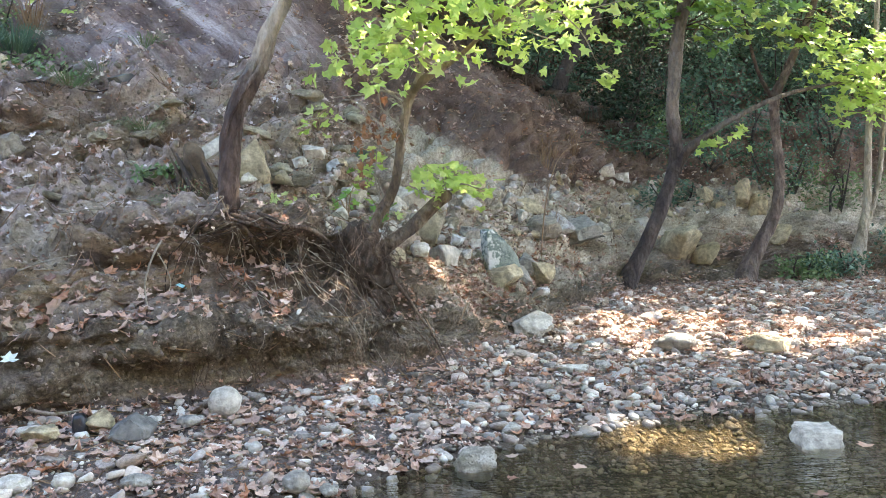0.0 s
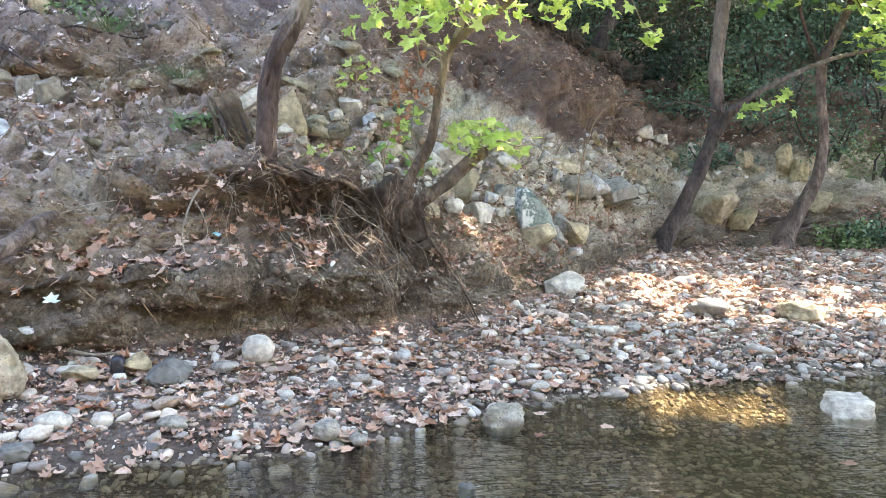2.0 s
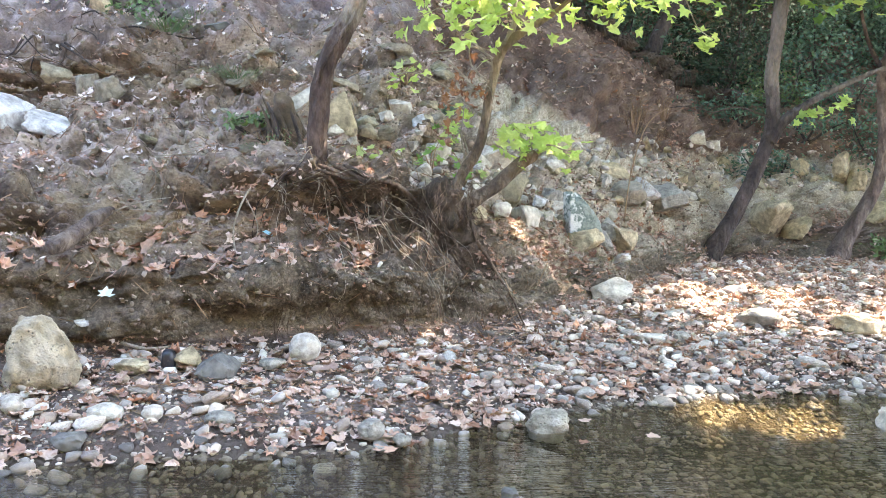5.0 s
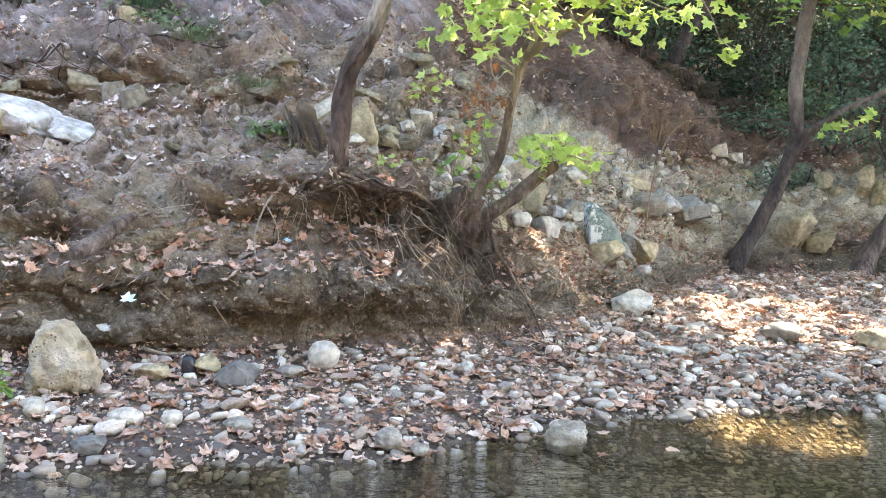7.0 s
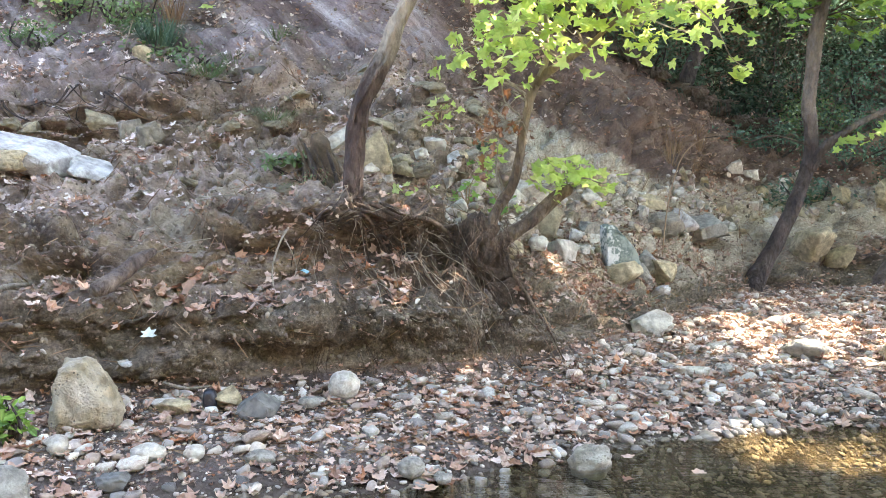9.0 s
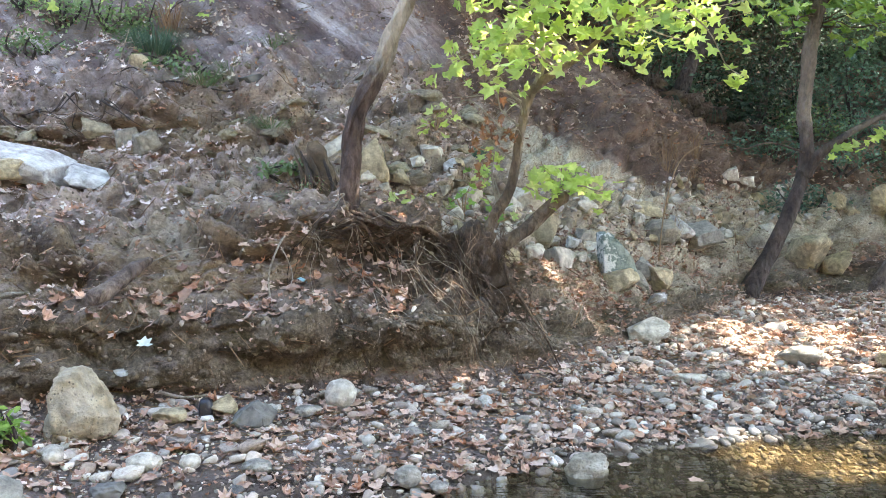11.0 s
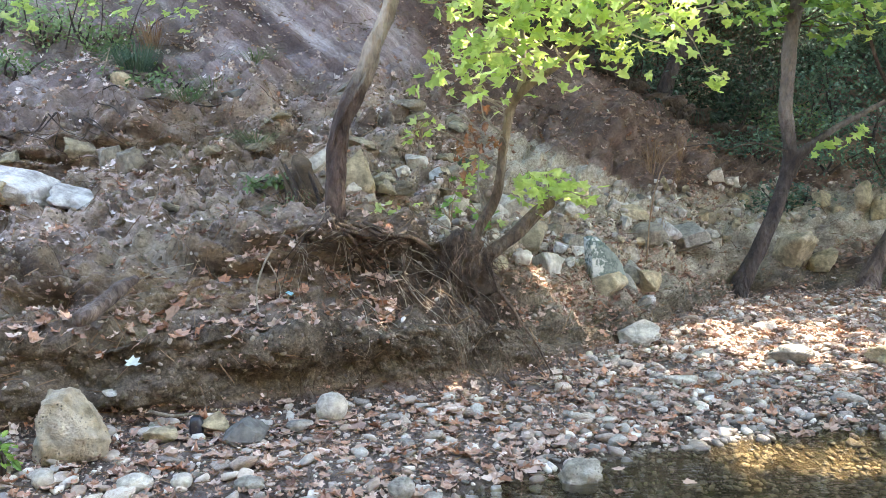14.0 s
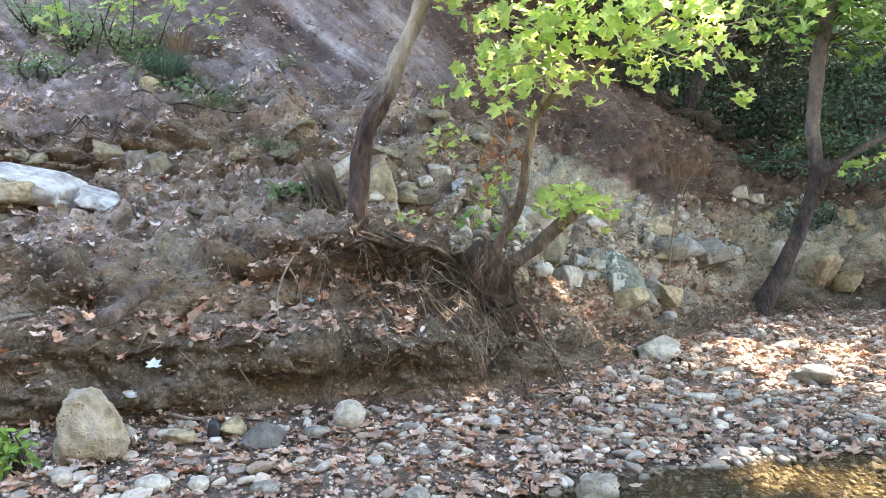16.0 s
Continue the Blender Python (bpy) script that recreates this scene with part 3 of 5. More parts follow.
# tubes for trunks, roots and twigs
def tube(points, sides=8, steps=5, lump=.1, seed=0):
    """A tapered, knobbly tube through points of x, y, z, radius, as vertices and triangles."""
    p = np.array(points, float)
    p = spline(p[:, None, :], index([steps] * (len(p) - 1)))[:, 0, :]
    c, r = p[:, :3], p[:, 3]
    t = np.gradient(c, axis=0)
    t /= np.linalg.norm(t, axis=1, keepdims=True) + 1e-9
    side = np.array([.6, .75, .2])
    a = np.cross(t, side)
    a /= np.linalg.norm(a, axis=1, keepdims=True) + 1e-9
    b = np.cross(t, a)
    th = np.arange(sides) / sides * 2 * math.pi
    rr = r[:, None] * np.ones(sides)[None]
    if lump:
        for i in range(len(c)):
            for j in range(sides):
                q = Vector(c[i] * 5) + Vector((math.cos(th[j]), math.sin(th[j]), seed)) * .9
                rr[i, j] *= 1 + lump * 1.6 * noise.noise(q) + lump * .7 * noise.noise(q * 3)
    v = c[:, None] + rr[..., None] * (np.cos(th)[None, :, None] * a[:, None] + np.sin(th)[None, :, None] * b[:, None])
    n = len(c)
    i, j = (x.ravel() for x in np.meshgrid(np.arange(n - 1), np.arange(sides), indexing="ij"))
    k, l = i * sides + j, i * sides + (j + 1) % sides
    f = np.concatenate([np.stack([k, k + sides, l], 1), np.stack([l, k + sides, l + sides], 1)])
    v = np.concatenate([v.reshape(-1, 3), c[:1], c[-1:]])
    e = np.arange(sides)
    f = np.concatenate([f, np.stack([(e + 1) % sides, np.full(sides, n * sides), e], 1),
                        np.stack([(n - 1) * sides + e, np.full(sides, n * sides + 1), (n - 1) * sides + (e + 1) % sides], 1)])
    return v, f


def merged(name, pieces, material, smooth=True):
    vs, fs, base = [], [], 0
    for v, f in pieces:
        vs.append(v), fs.append(f + base)
        base += len(v)
    return fast_mesh(name, np.concatenate(vs), np.concatenate(fs), material, smooth)


def thing(name, base, label, category, group=""):
    e = new(name)
    e.location = base
    e.empty_display_size = .1
    return tagged(e, label, category, group)


def limb(name, points, parent, material, sides=12, steps=6, lump=.1, label=""):
    points = [(x, y, z, r * .84) for x, y, z, r in points]
    ob = new(name, merged(name, [tube(points, sides, steps, lump, len(name))], material))
    ob.parent = parent
    if parent.type == "EMPTY":
        ob.matrix_parent_inverse = Matrix.Translation(-parent.location)
    return tagged(ob, label) if label else ob


def under(ob, parent):
    ob.parent = parent
    if parent.type == "EMPTY":
        ob.matrix_parent_inverse = Matrix.Translation(-parent.location)
    return ob


# ---- trees on the bank ----
def leafy(name, twigs, per, size, parent, material=None, spread=.11, seed=1, single=0, label="", droop=.35, owners=None):
    """Leaves along the outer part of twigs (each a list of points); the first `single` leaves are objects of their own."""
    g = np.random.default_rng(seed)
    pos = []
    for tw in twigs:
        p = spline(np.array(tw, float)[:, None, :3], np.linspace(.35 * (len(tw) - 1), len(tw) - 1, per))[:, 0]
        pos.append(p + g.normal(0, spread, p.shape) * (1, 1, .7))
    pos = np.concatenate(pos)
    order = g.permutation(len(pos))
    pos = pos[order]
    pos[:, 2] -= g.gamma(1.5, .03, len(pos))
    nor = np.tile((0.0, -.55, .85), (len(pos), 1))
    rot = frames(nor, g, droop)
    sz = g.uniform(.7, 1.2, len(pos)) * size
    for k in range(min(single, len(pos))):
        ob = new("leaf", LEAF_MESHES[k % len(LEAF_MESHES)])
        ob.matrix_basis = Matrix.Translation(pos[k]) @ Matrix(rot[k].tolist()).to_4x4() @ Matrix.Diagonal((sz[k], sz[k], sz[k], 1))
        under(ob, owners[order[k] // per] if owners else parent)
    if single < len(pos):
        m = scattered(name, GREENLEAVES, pos[single:], rot[single:], sz[single:], material or FRESH, g)
        return tagged(under(new(name, m), parent), label, kind="stuff")


LEAF_MESHES = [fast_mesh("leaf", v, f, FRESHONE) for v, f in GREENLEAVES]


def twig_points(a, b, sag=-.06, seed=0):
    g = np.random.default_rng(seed)
    a, b = np.array(a, float), np.array(b, float)
    out = []
    for f in (0, .33, .67, 1):
        p = a + (b - a) * f + (g.normal(0, .04, 3) if 0 < f < 1 else 0)
        p[2] += 4 * f * (1 - f) * -sag
        out.append((*p, .009 * (1 - f) + .003))
    return out


def bank_tree():
    pts = [(-.71, 6.04, 1.28, .13), (-.69, 6.01, 1.42, .1), (-.67, 6, 1.67, .083), (-.65, 6, 1.91, .082), (-.58, 6.02, 2.18, .085), (-.44, 6.05, 2.45, .078),
           (-.35, 6.05, 2.69, .073), (-.25, 6.05, 2.89, .068), (-.19, 6.05, 3.09, .065), (-.02, 6, 3.52, .057), (.23, 6, 4.23, .05), (.1, 5.9, 5.4, .04)]
    t = thing("plane_tree", (-.69, 5.97, 1.4), "leaning young plane tree with bare roots on eroded bank", "tree")
    limb("trunk", pts, t, BARK_ONE, 20, 10, .19)
    limb("bark_ridge", [(-.68, 5.93, 1.95, .012), (-.63, 5.94, 2.1, .02), (-.55, 5.96, 2.24, .022), (-.45, 5.98, 2.38, .018), (-.42, 5.98, 2.46, .008)], t, BARK_ONE, 7, 4, .3)
    limb("branch", [(-.2, 6.05, 3.05, .03), (-.1, 6.0, 3.2, .02), (.1, 5.9, 3.35, .012), (.35, 5.85, 3.4, .006)], t, BARK, 6, 4, .05)
    limb("branch", [(-.02, 6, 3.6, .04), (-.5, 5.7, 4.6, .03), (-1.2, 5.3, 5.3, .02)], t, BARK, 6, 4, .05)
    limb("branch", [(.15, 6, 4.1, .04), (.8, 5.6, 5.0, .03), (1.5, 5.2, 5.6, .02)], t, BARK, 6, 4, .05)
    leafy("spray", [[(-.28, 6.0, 3.1), (-.12, 5.95, 3.12), (-.02, 5.9, 3.05)]], 9, .13, t, spread=.05, seed=3, single=9)
    return t


def crowned_tree():
    """The small plane tree on the root knoll, with its spreading crown and a leaning stub."""
    t = thing("plane_tree", (.3, 6.3, 1.05), "small plane tree with bright yellow-green leaves and root knoll", "tree")
    main = [(.29, 6.32, .95, .11), (.32, 6.32, 1.15, .075), (.38, 6.32, 1.32, .054), (.5, 6.35, 1.51, .047), (.55, 6.35, 1.71, .042), (.59, 6.35, 1.97, .04), (.65, 6.35, 2.22, .041), (.72, 6.3, 2.33, .042),
            (.86, 6.25, 2.42, .03), (1.02, 6.2, 2.52, .023), (1.25, 6.1, 2.72, .019), (1.55, 6, 2.94, .012)]
    limb("trunk", main, t, BARK_TAN, 14, 7, .18)
    up = [(.7, 6.3, 2.32, .034), (.75, 6.3, 2.47, .027), (.75, 6.3, 2.68, .023), (.72, 6.25, 2.93, .02), (.69, 6.2, 3.2, .016), (.7, 6.1, 3.8, .01)]
    limb("branch", up, t, ROOT_PALE, 8, 5, .08)
    limb("stub", [(.27, 6.27, .98, .09), (.44, 6.2, 1.11, .066), (.64, 6.2, 1.25, .066), (.79, 6.2, 1.4, .062), (.9, 6.2, 1.48, .056), (.93, 6.2, 1.5, .03)], t, BARK_TAN, 14, 6, .14, "broken leaning stem with fresh sprouts")
    ends = [(.01, 6, 2.43), (.22, 6.2, 2.71), (.45, 6.4, 2.96), (.75, 6, 2.79), (1.1, 6.4, 3), (1.4, 6.2, 2.57), (1.64, 6, 2.74), (1.93, 6.3, 2.63), (1.48, 6.2, 3.07), (2.24, 6.6, 3.07), (.14, 6.2, 3.0),
            (.41, 5.9, 2.41), (.8, 5.8, 2.62), (.8, 5.8, 2.94), (1.19, 5.8, 2.74), (1.0, 6.1, 3.2), (.5, 6.2, 3.25), (1.5, 6.3, 3.35), (1.9, 6.2, 3.15), (1.25, 5.9, 2.95), (.3, 6.0, 2.55), (.55, 6.1, 2.7), (2.6, 6.4, 3.05), (2.4, 6.5, 2.9), (2.1, 6.3, 3.3), (2.8, 6.5, 3.3)]
    twigs, held, hubs = [], [], [(.75, 6.3, 2.6), (.73, 6.26, 2.85), (1.02, 6.2, 2.52), (1.25, 6.1, 2.72), (.69, 6.2, 3.2), (.86, 6.25, 2.42)]
    for k, e in enumerate(ends):
        h = min(hubs, key=lambda q: (Vector(q) - Vector(e)).length + .4 * max(0, q[2] - e[2]))
        twigs.append(twig_points(h, e, -.05, k))
        held.append(limb("twig", twigs[-1], t, ROOT_PALE, 5, 4, 0))
    leafy("crown", twigs, 24, .118, t, spread=.15, droop=.75, seed=5, single=280, label="bright yellow-green lobed leaves", owners=held)
    # a spray that reaches out over the slope
    far = [(1.55, 6, 2.94, .009), (1.95, 6.2, 2.72, .007), (2.2, 6.5, 2.5, .005), (2.38, 6.6, 2.42, .003)]
    reach = limb("twig", far, t, ROOT_PALE, 5, 4, 0)
    leafy("spray", [far[2:]], 9, .13, t, spread=.05, seed=6, single=9, owners=[reach])
    for k, e in enumerate([(.77, 6.2, 1.66), (1.0, 6.1, 1.62), (1.22, 6.15, 1.57), (.93, 6.3, 1.75), (.7, 6.35, 1.6), (1.05, 6.25, 1.7)]):
        tw = twig_points((.88, 6.2, 1.46), e, -.04, 40 + k)
        limb("sprout", tw, t, ROOT_PALE, 5, 3, 0)
        leafy("sprout_leaves", [tw], 11, .12, t, spread=.06, seed=50 + k, single=0, material=FRESH, label="fresh green sprout leaves")
    for k, (a, e) in enumerate([((.55, 6.36, 1.75), (-.18, 6.3, 2.04)), ((.45, 6.36, 1.42), (.3, 6.45, 1.65)), ((.42, 6.35, 1.4), (.4, 6.5, 1.85))]):
        tw = twig_points(a, e, -.1, 60 + k)
        limb("twig", tw, t, ROOT_PALE, 5, 4, 0)
        leafy("sprout_leaves", [tw[1:]], 8, .09, t, spread=.05, seed=70 + k, single=0, label="fresh green sprout leaves")
    # a knot of withered leaves caught on bare twigs
    g = np.random.default_rng(4)
    for k in range(9):
        a = (.6, 6.34, 1.85 + .05 * k)
        e = (.6 - g.uniform(.05, .55), 6.3 + g.normal(0, .1), 1.85 + .05 * k + g.normal(.05, .15))
        limb("dead_twig", twig_points(a, e, -.06, 80 + k), t, ROOT_PALE, 4, 3, 0)
    pos = np.array((.36, 6.3, 1.95)) + g.normal(0, 1, (46, 3)) * (.09, .08, .14)
    tagged(under(new("withered_leaves", scattered("withered_leaves", DRYLEAVES, pos, frames(g.normal(0, 1, pos.shape), g), g.uniform(.05, .1, 46), RUST, g)), t), "withered rust-brown leaves", kind="stuff")
    return t


RUST = make_leaf("rust_leaf", [(.26, .12, .06), (.34, .17, .08), (.2, .1, .06), (.42, .2, .07)], True, .15, .7)


def far_trees():
    t = thing("plane_tree", (3.48, 9.35, .35), "leaning forked plane tree with dark lower trunk", "tree", "trees along the gravel bar")
    limb("trunk", [(3.38, 9.34, .1, .19), (3.48, 9.35, .37, .14), (3.69, 9.4, .75, .108), (3.93, 9.45, 1.2, .1), (4.1, 9.5, 1.6, .098), (4.17, 9.5, 1.9, .1), (4.16, 9.5, 2.08, .094), (4.12, 9.5, 2.35, .094), (4.14, 9.5, 2.74, .09),
                   (4.19, 9.5, 3.25, .095), (4.28, 9.5, 3.69, .088), (4.37, 9.5, 4.13, .08), (4.61, 9.5, 5.13, .06), (4.8, 9.4, 7, .04)], t, BARK_THREE, 18, 8, .14)
    fork = [(4.13, 9.48, 1.7, .11), (4.23, 9.45, 1.88, .084), (4.42, 9.4, 2.06, .056), (4.71, 9.4, 2.24, .042), (5.23, 9.4, 2.49, .035), (5.63, 9.4, 2.62, .029), (6.25, 9.4, 2.74, .02)]
    limb("fork_limb", fork, t, BARK_THREE, 9, 6, .1)
    limb("branch", [(4.09, 9.4, 1.96, .014), (3.63, 9.2, 2.06, .011), (3.3, 9.1, 1.99, .009), (3.07, 9, 2.05, .008), (2.76, 8.9, 2.02, .006)], t, BARK, 5, 5, .05)
    leafy("spray", [[(4.3, 9.3, 1.95), (4.45, 9.25, 2.05), (4.55, 9.2, 2.02)], [(4.6, 9.3, 2.2), (4.75, 9.2, 2.2), (4.9, 9.2, 2.15)]], 8, .13, t, spread=.07, seed=8, single=16)
    gg = np.random.default_rng(17)
    tw = [twig_points((4.28 + gg.normal(0, .05), 9.5, gg.uniform(3.3, 4.3)), (gg.uniform(3.3, 5.6), gg.uniform(8.7, 9.6), gg.uniform(3.15, 4.6)), -.1, 200 + k) for k in range(18)]
    own = [limb("twig", q, t, BARK, 4, 4, 0) for q in tw]
    leafy("crown", tw, 15, .17, t, spread=.14, seed=18, material=LIGHTLEAF, label="green plane leaves in light shade", single=40, owners=own)
    u = thing("plane_tree", (5.1, 9.55, .4), "slender crooked plane tree on the gravel edge", "tree", "trees along the gravel bar")
    limb("trunk", [(5.0, 9.52, .15, .22), (5.15, 9.6, .5, .134), (5.29, 9.6, .78, .108), (5.5, 9.6, 1.2, .09), (5.55, 9.6, 1.67, .074), (5.49, 9.6, 2.2, .066), (5.48, 9.6, 2.57, .072), (5.66, 9.6, 2.94, .058), (5.83, 9.6, 3.34, .05),
                   (6.05, 9.6, 3.93, .04), (6.3, 9.5, 5.5, .03)], u, BARK_SLIM, 14, 7, .12)
    limb("branch", [(5.5, 9.6, 2.5, .04), (5.2, 9.5, 2.9, .025), (4.95, 9.4, 3.6, .015)], u, BARK, 6, 4, .05)
    tw = [twig_points((5.75 + gg.normal(0, .05), 9.6, gg.uniform(2.9, 3.8)), (gg.uniform(5.0, 7.0), gg.uniform(8.9, 9.7), gg.uniform(2.8, 4.3)), -.1, 230 + k) for k in range(12)]
    for q in tw:
        limb("twig", q, u, BARK, 4, 4, 0)
    leafy("crown", tw, 15, .16, u, spread=.14, seed=19, label="green plane leaves in light shade")
    w = thing("plane_tree", (6.7, 9.7, .6), "thin pale double-stemmed plane tree beside the gravel", "tree", "trees along the gravel bar")
    limb("trunk", [(6.6, 9.7, .3, .16), (6.75, 9.7, .96, .07), (6.8, 9.7, 1.32, .06), (6.81, 9.7, 2.15, .05), (6.89, 9.7, 2.94, .042), (6.91, 9.7, 3.79, .037), (6.96, 9.7, 5, .02)], w, ROOT_PALE, 10, 6, .1)
    limb("trunk", [(6.75, 9.7, .9, .06), (6.92, 9.75, 1.24, .046), (7.06, 9.8, 1.82, .039), (7.1, 9.8, 2.75, .032), (7.16, 9.8, 4.2, .02)], w, ROOT_PALE, 10, 6, .1)
    tw = [twig_points((6.8, 9.7, 2.6), e, -.1, 90 + k) for k, e in enumerate([(5.9, 9, 3.04), (6.34, 9, 2.59), (6.19, 9.2, 2.34), (5.87, 9.4, 2.91), (6.45, 8.8, 2.94), (7.2, 9.2, 2.6), (7.4, 9.1, 3.1), (6.6, 9.2, 3.4), (7.0, 9.0, 3.3), (6.7, 9.1, 2.1)])]
    for q in tw:
        limb("twig", q, w, ROOT_PALE, 4, 4, 0)
    leafy("crown", tw, 34, .15, w, spread=.17, seed=12, label="sunlit yellow-green leaves")
    b = thing("leaning_tree", (3.6, 12.6, 3.0), "dark leaning tree trunk among hillside shrubs", "tree")
    limb("trunk", [(3.45, 12.6, 2.6, .16), (3.73, 12.6, 3.41, .13), (3.97, 12.6, 3.77, .118), (4.2, 12.6, 4.17, .104), (4.37, 12.6, 4.67, .096), (4.6, 12.6, 6.2, .08)], b, BARK_DARK, 10, 6, .1)


bank_tree(), crowned_tree(), far_trees()


# ---- roots ----
def creep(start, way, length, lift, gen, step=.045, pull=.55, wander=.16):
    """A root that creeps down over the bank from a start, keeping close to the soil."""
    p, d, out = Vector(start), Vector(way).normalized(), []
    out.append(tuple(p))
    for k in range(int(length / step)):
        d = (d + Vector(gen.normal(0, wander, 3)) + Vector((0, 0, -pull * .16))).normalized()
        p = p + d * step
        q, n, _, dist = LAND.find_nearest(p)
        if q is None:
            break
        if n.z < 0:
            n = Vector((n.x, -abs(n.y), n.z))
        h = lift * (.6 + .8 * noise.noise(p * 4))
        if (p - q).dot(n) < h or (p - q).length > lift * 3:
            p = q + n * h
        out.append(tuple(p))
    q = np.array(out)
    for _ in range(2):
        q[1:-1] = (q[:-2] + 2 * q[1:-1] + q[2:]) / 4
    return [tuple(a) for a in q.tolist()]


def rooted(points, r0, r1=.0015):
    n = len(points)
    return [(*p, r0 + (r1 - r0) * (i / max(1, n - 1))) for i, p in enumerate(points)]


def roots():
    g = np.random.default_rng(21)
    fine, beard, single = [], [], []
    for k in range(120):
        # thin roots that trail off the lip, most of them towards the knoll
        x = g.uniform(-1.05, .2)
        lipz = np.interp(x, [-1.2, -.68, -.2, .3], [1.2, 1.42, 1.22, 1.05])
        s = (x, np.interp(x, [-1.2, -.68, .3], [5.9, 5.9, 6.15]), lipz - abs(g.normal(0, .1)))
        r = rooted(creep(s, (g.normal(.7, .6), -.4, g.normal(-.4, .4)), g.uniform(.25, .95), g.uniform(.008, .05), g, .045, .35, .24), .0018 + g.gamma(1.5, .0014))
        single.append((r, (ROOT_PALE, ROOT, ROOT_DARK, ROOT)[int(g.integers(0, 4))]))
    for k in range(190):
        # the hairy beard that hangs round the knoll
        a = g.uniform(math.pi * .85, 2.15 * math.pi)
        q = .75 + .35 * g.random()
        s = Vector((.25 + .2 * q * math.cos(a), 6.2 + .15 * q * math.sin(a), 1.2 + g.uniform(-.2, .1)))
        n = int(g.uniform(3, 9))
        pts, d = [tuple(s)], Vector((math.cos(a) * .35 + g.normal(0, .25), math.sin(a) * .3, -.5 + g.normal(0, .3)))
        for _ in range(n):
            d = (d + Vector(g.normal(0, .34, 3)) + Vector((0, .02, -.2))).normalized()
            s = s + d * .045
            pts.append(tuple(s))
        beard.append(tube(rooted(pts, g.uniform(.0012, .0034), .0008), 3, 1, 0))
    for k in range(60):
        # loose rootlets that hang off the lower face
        x = g.uniform(-1.0, .7)
        s = (x, np.interp(x, [-1.3, 0, 1.2], [5.25, 5.7, 6.6]), g.uniform(.35, .7))
        q, n, _, _ = LAND.find_nearest(Vector(s))
        fine.append(tube(rooted(creep(q + n * .02, (g.normal(.3, .4), -.3, -1), g.uniform(.12, .45), .012, g, .04, .7), g.uniform(.0015, .003)), 3, 1, 0))
    for k in range(210):
        # thin roots that sweep down over the face below the lip and over the shoulder past the knoll
        x = g.uniform(-.95, .62)
        q, n, _, _ = LAND.find_nearest(Vector((x, np.interp(x, [-1, 0, .8], [5.5, 5.8, 6.3]), g.uniform(.5, 1.05))))
        fine.append(tube(rooted(creep(q + n * .01, (g.normal(.6, .25), -.3, -.8), g.uniform(.25, .8), g.uniform(.004, .014), g, .045, .45, .1), g.uniform(.0014, .0034)), 4, 1, 0))
    for k in range(46):
        # long pale threads that run from the lip aslant to the foot of the face
        x = g.uniform(-.75, .35)
        q, n, _, _ = LAND.find_nearest(Vector((x, np.interp(x, [-1, 0, .8], [5.75, 5.95, 6.2]), g.uniform(.85, 1.3))))
        r = rooted(creep(q + n * .03, (g.normal(.75, .2), -.35, g.normal(-.6, .2)), g.uniform(.5, 1.25), g.uniform(.012, .04), g, .05, .35, .13), g.uniform(.0022, .0048), .0012)
        single.append((r, ROOT_PALE if k % 3 else ROOT))
    stuff("root_mat", merged("root_mat", fine, ROOT), "tangled fine brown roots hanging over eroded bank", "roots")
    stuff("root_beard", merged("root_beard", beard, ROOT), "dark hairy roots hanging round the knoll", "roots")
    # the clotted earth that the knoll's roots hold
    for x, y, z, w, d, h, seed in ((.24, 6.29, 1.06, .3, .28, .4, 1), (.33, 6.33, .86, .4, .34, .36, 2), (.14, 6.33, .9, .32, .3, .34, 3)):
        v, f = stone_shape(4, 900 + seed, .4, 0, .8, .2, .9)
        ob = new("root_clod", fast_mesh("root_clod", v * (w / 2, d / 2, h / 2), f, ROOTSOIL, True))
        ob.location = (x, y, z)
        tagged(ob, "dark earth clod bound by hairy tree roots", "clod", "root-bound earth")
    t = thing("root_system", (-.5, 5.95, 1.35), "thick exposed tree roots along the bank lip", "roots")
    for r, m in single:
        under(new("rootlet", merged("rootlet", [tube(r, 4, 1, 0)], m)), t)
    starts = [((-.7, 5.9, 1.38), (.9, -.2, -.15), .95, .022), ((-.66, 5.9, 1.38), (1, -.2, -.35), 1.0, .02), ((-.72, 5.9, 1.36), (.8, -.3, -.45), .9, .016), ((-.75, 5.9, 1.36), (-.7, -.3, -.2), .5, .016),
              ((-.6, 5.92, 1.36), (1, -.3, -.5), 1.2, .014), ((-.68, 5.9, 1.34), (.5, -.4, -.8), .9, .011), ((-.8, 5.9, 1.3), (.3, -.5, -.9), .8, .01), ((-.55, 5.95, 1.38), (1, -.2, -.3), .8, .02), ((-.5, 5.9, 1.3), (.8, -.3, -.7), 1.2, .01),
              ((.2, 6.15, 1.0), (-.3, -.5, -1), .6, .012), ((.35, 6.15, 1.0), (.5, -.5, -1), .8, .013), ((.45, 6.2, .98), (.9, -.3, -.6), .9, .016), ((.1, 6.1, 1.0), (-.8, -.3, -.4), .6, .012),
              ((-.2, 5.95, 1.15), (.7, -.4, -.8), .9, .01), ((-.35, 5.95, 1.2), (.6, -.4, -.9), .9, .009)]
    for k in range(10):
        x = g.uniform(-.8, .4)
        starts.append(((x, np.interp(x, [-1, -.68, .5], [5.88, 5.9, 6.2]), np.interp(x, [-1, -.68, -.2, .5], [1.22, 1.38, 1.2, .98]) - g.uniform(0, .15)), (g.normal(.8, .3), -.4, g.normal(-.5, .3)), g.uniform(.4, 1.2), g.uniform(.004, .009)))
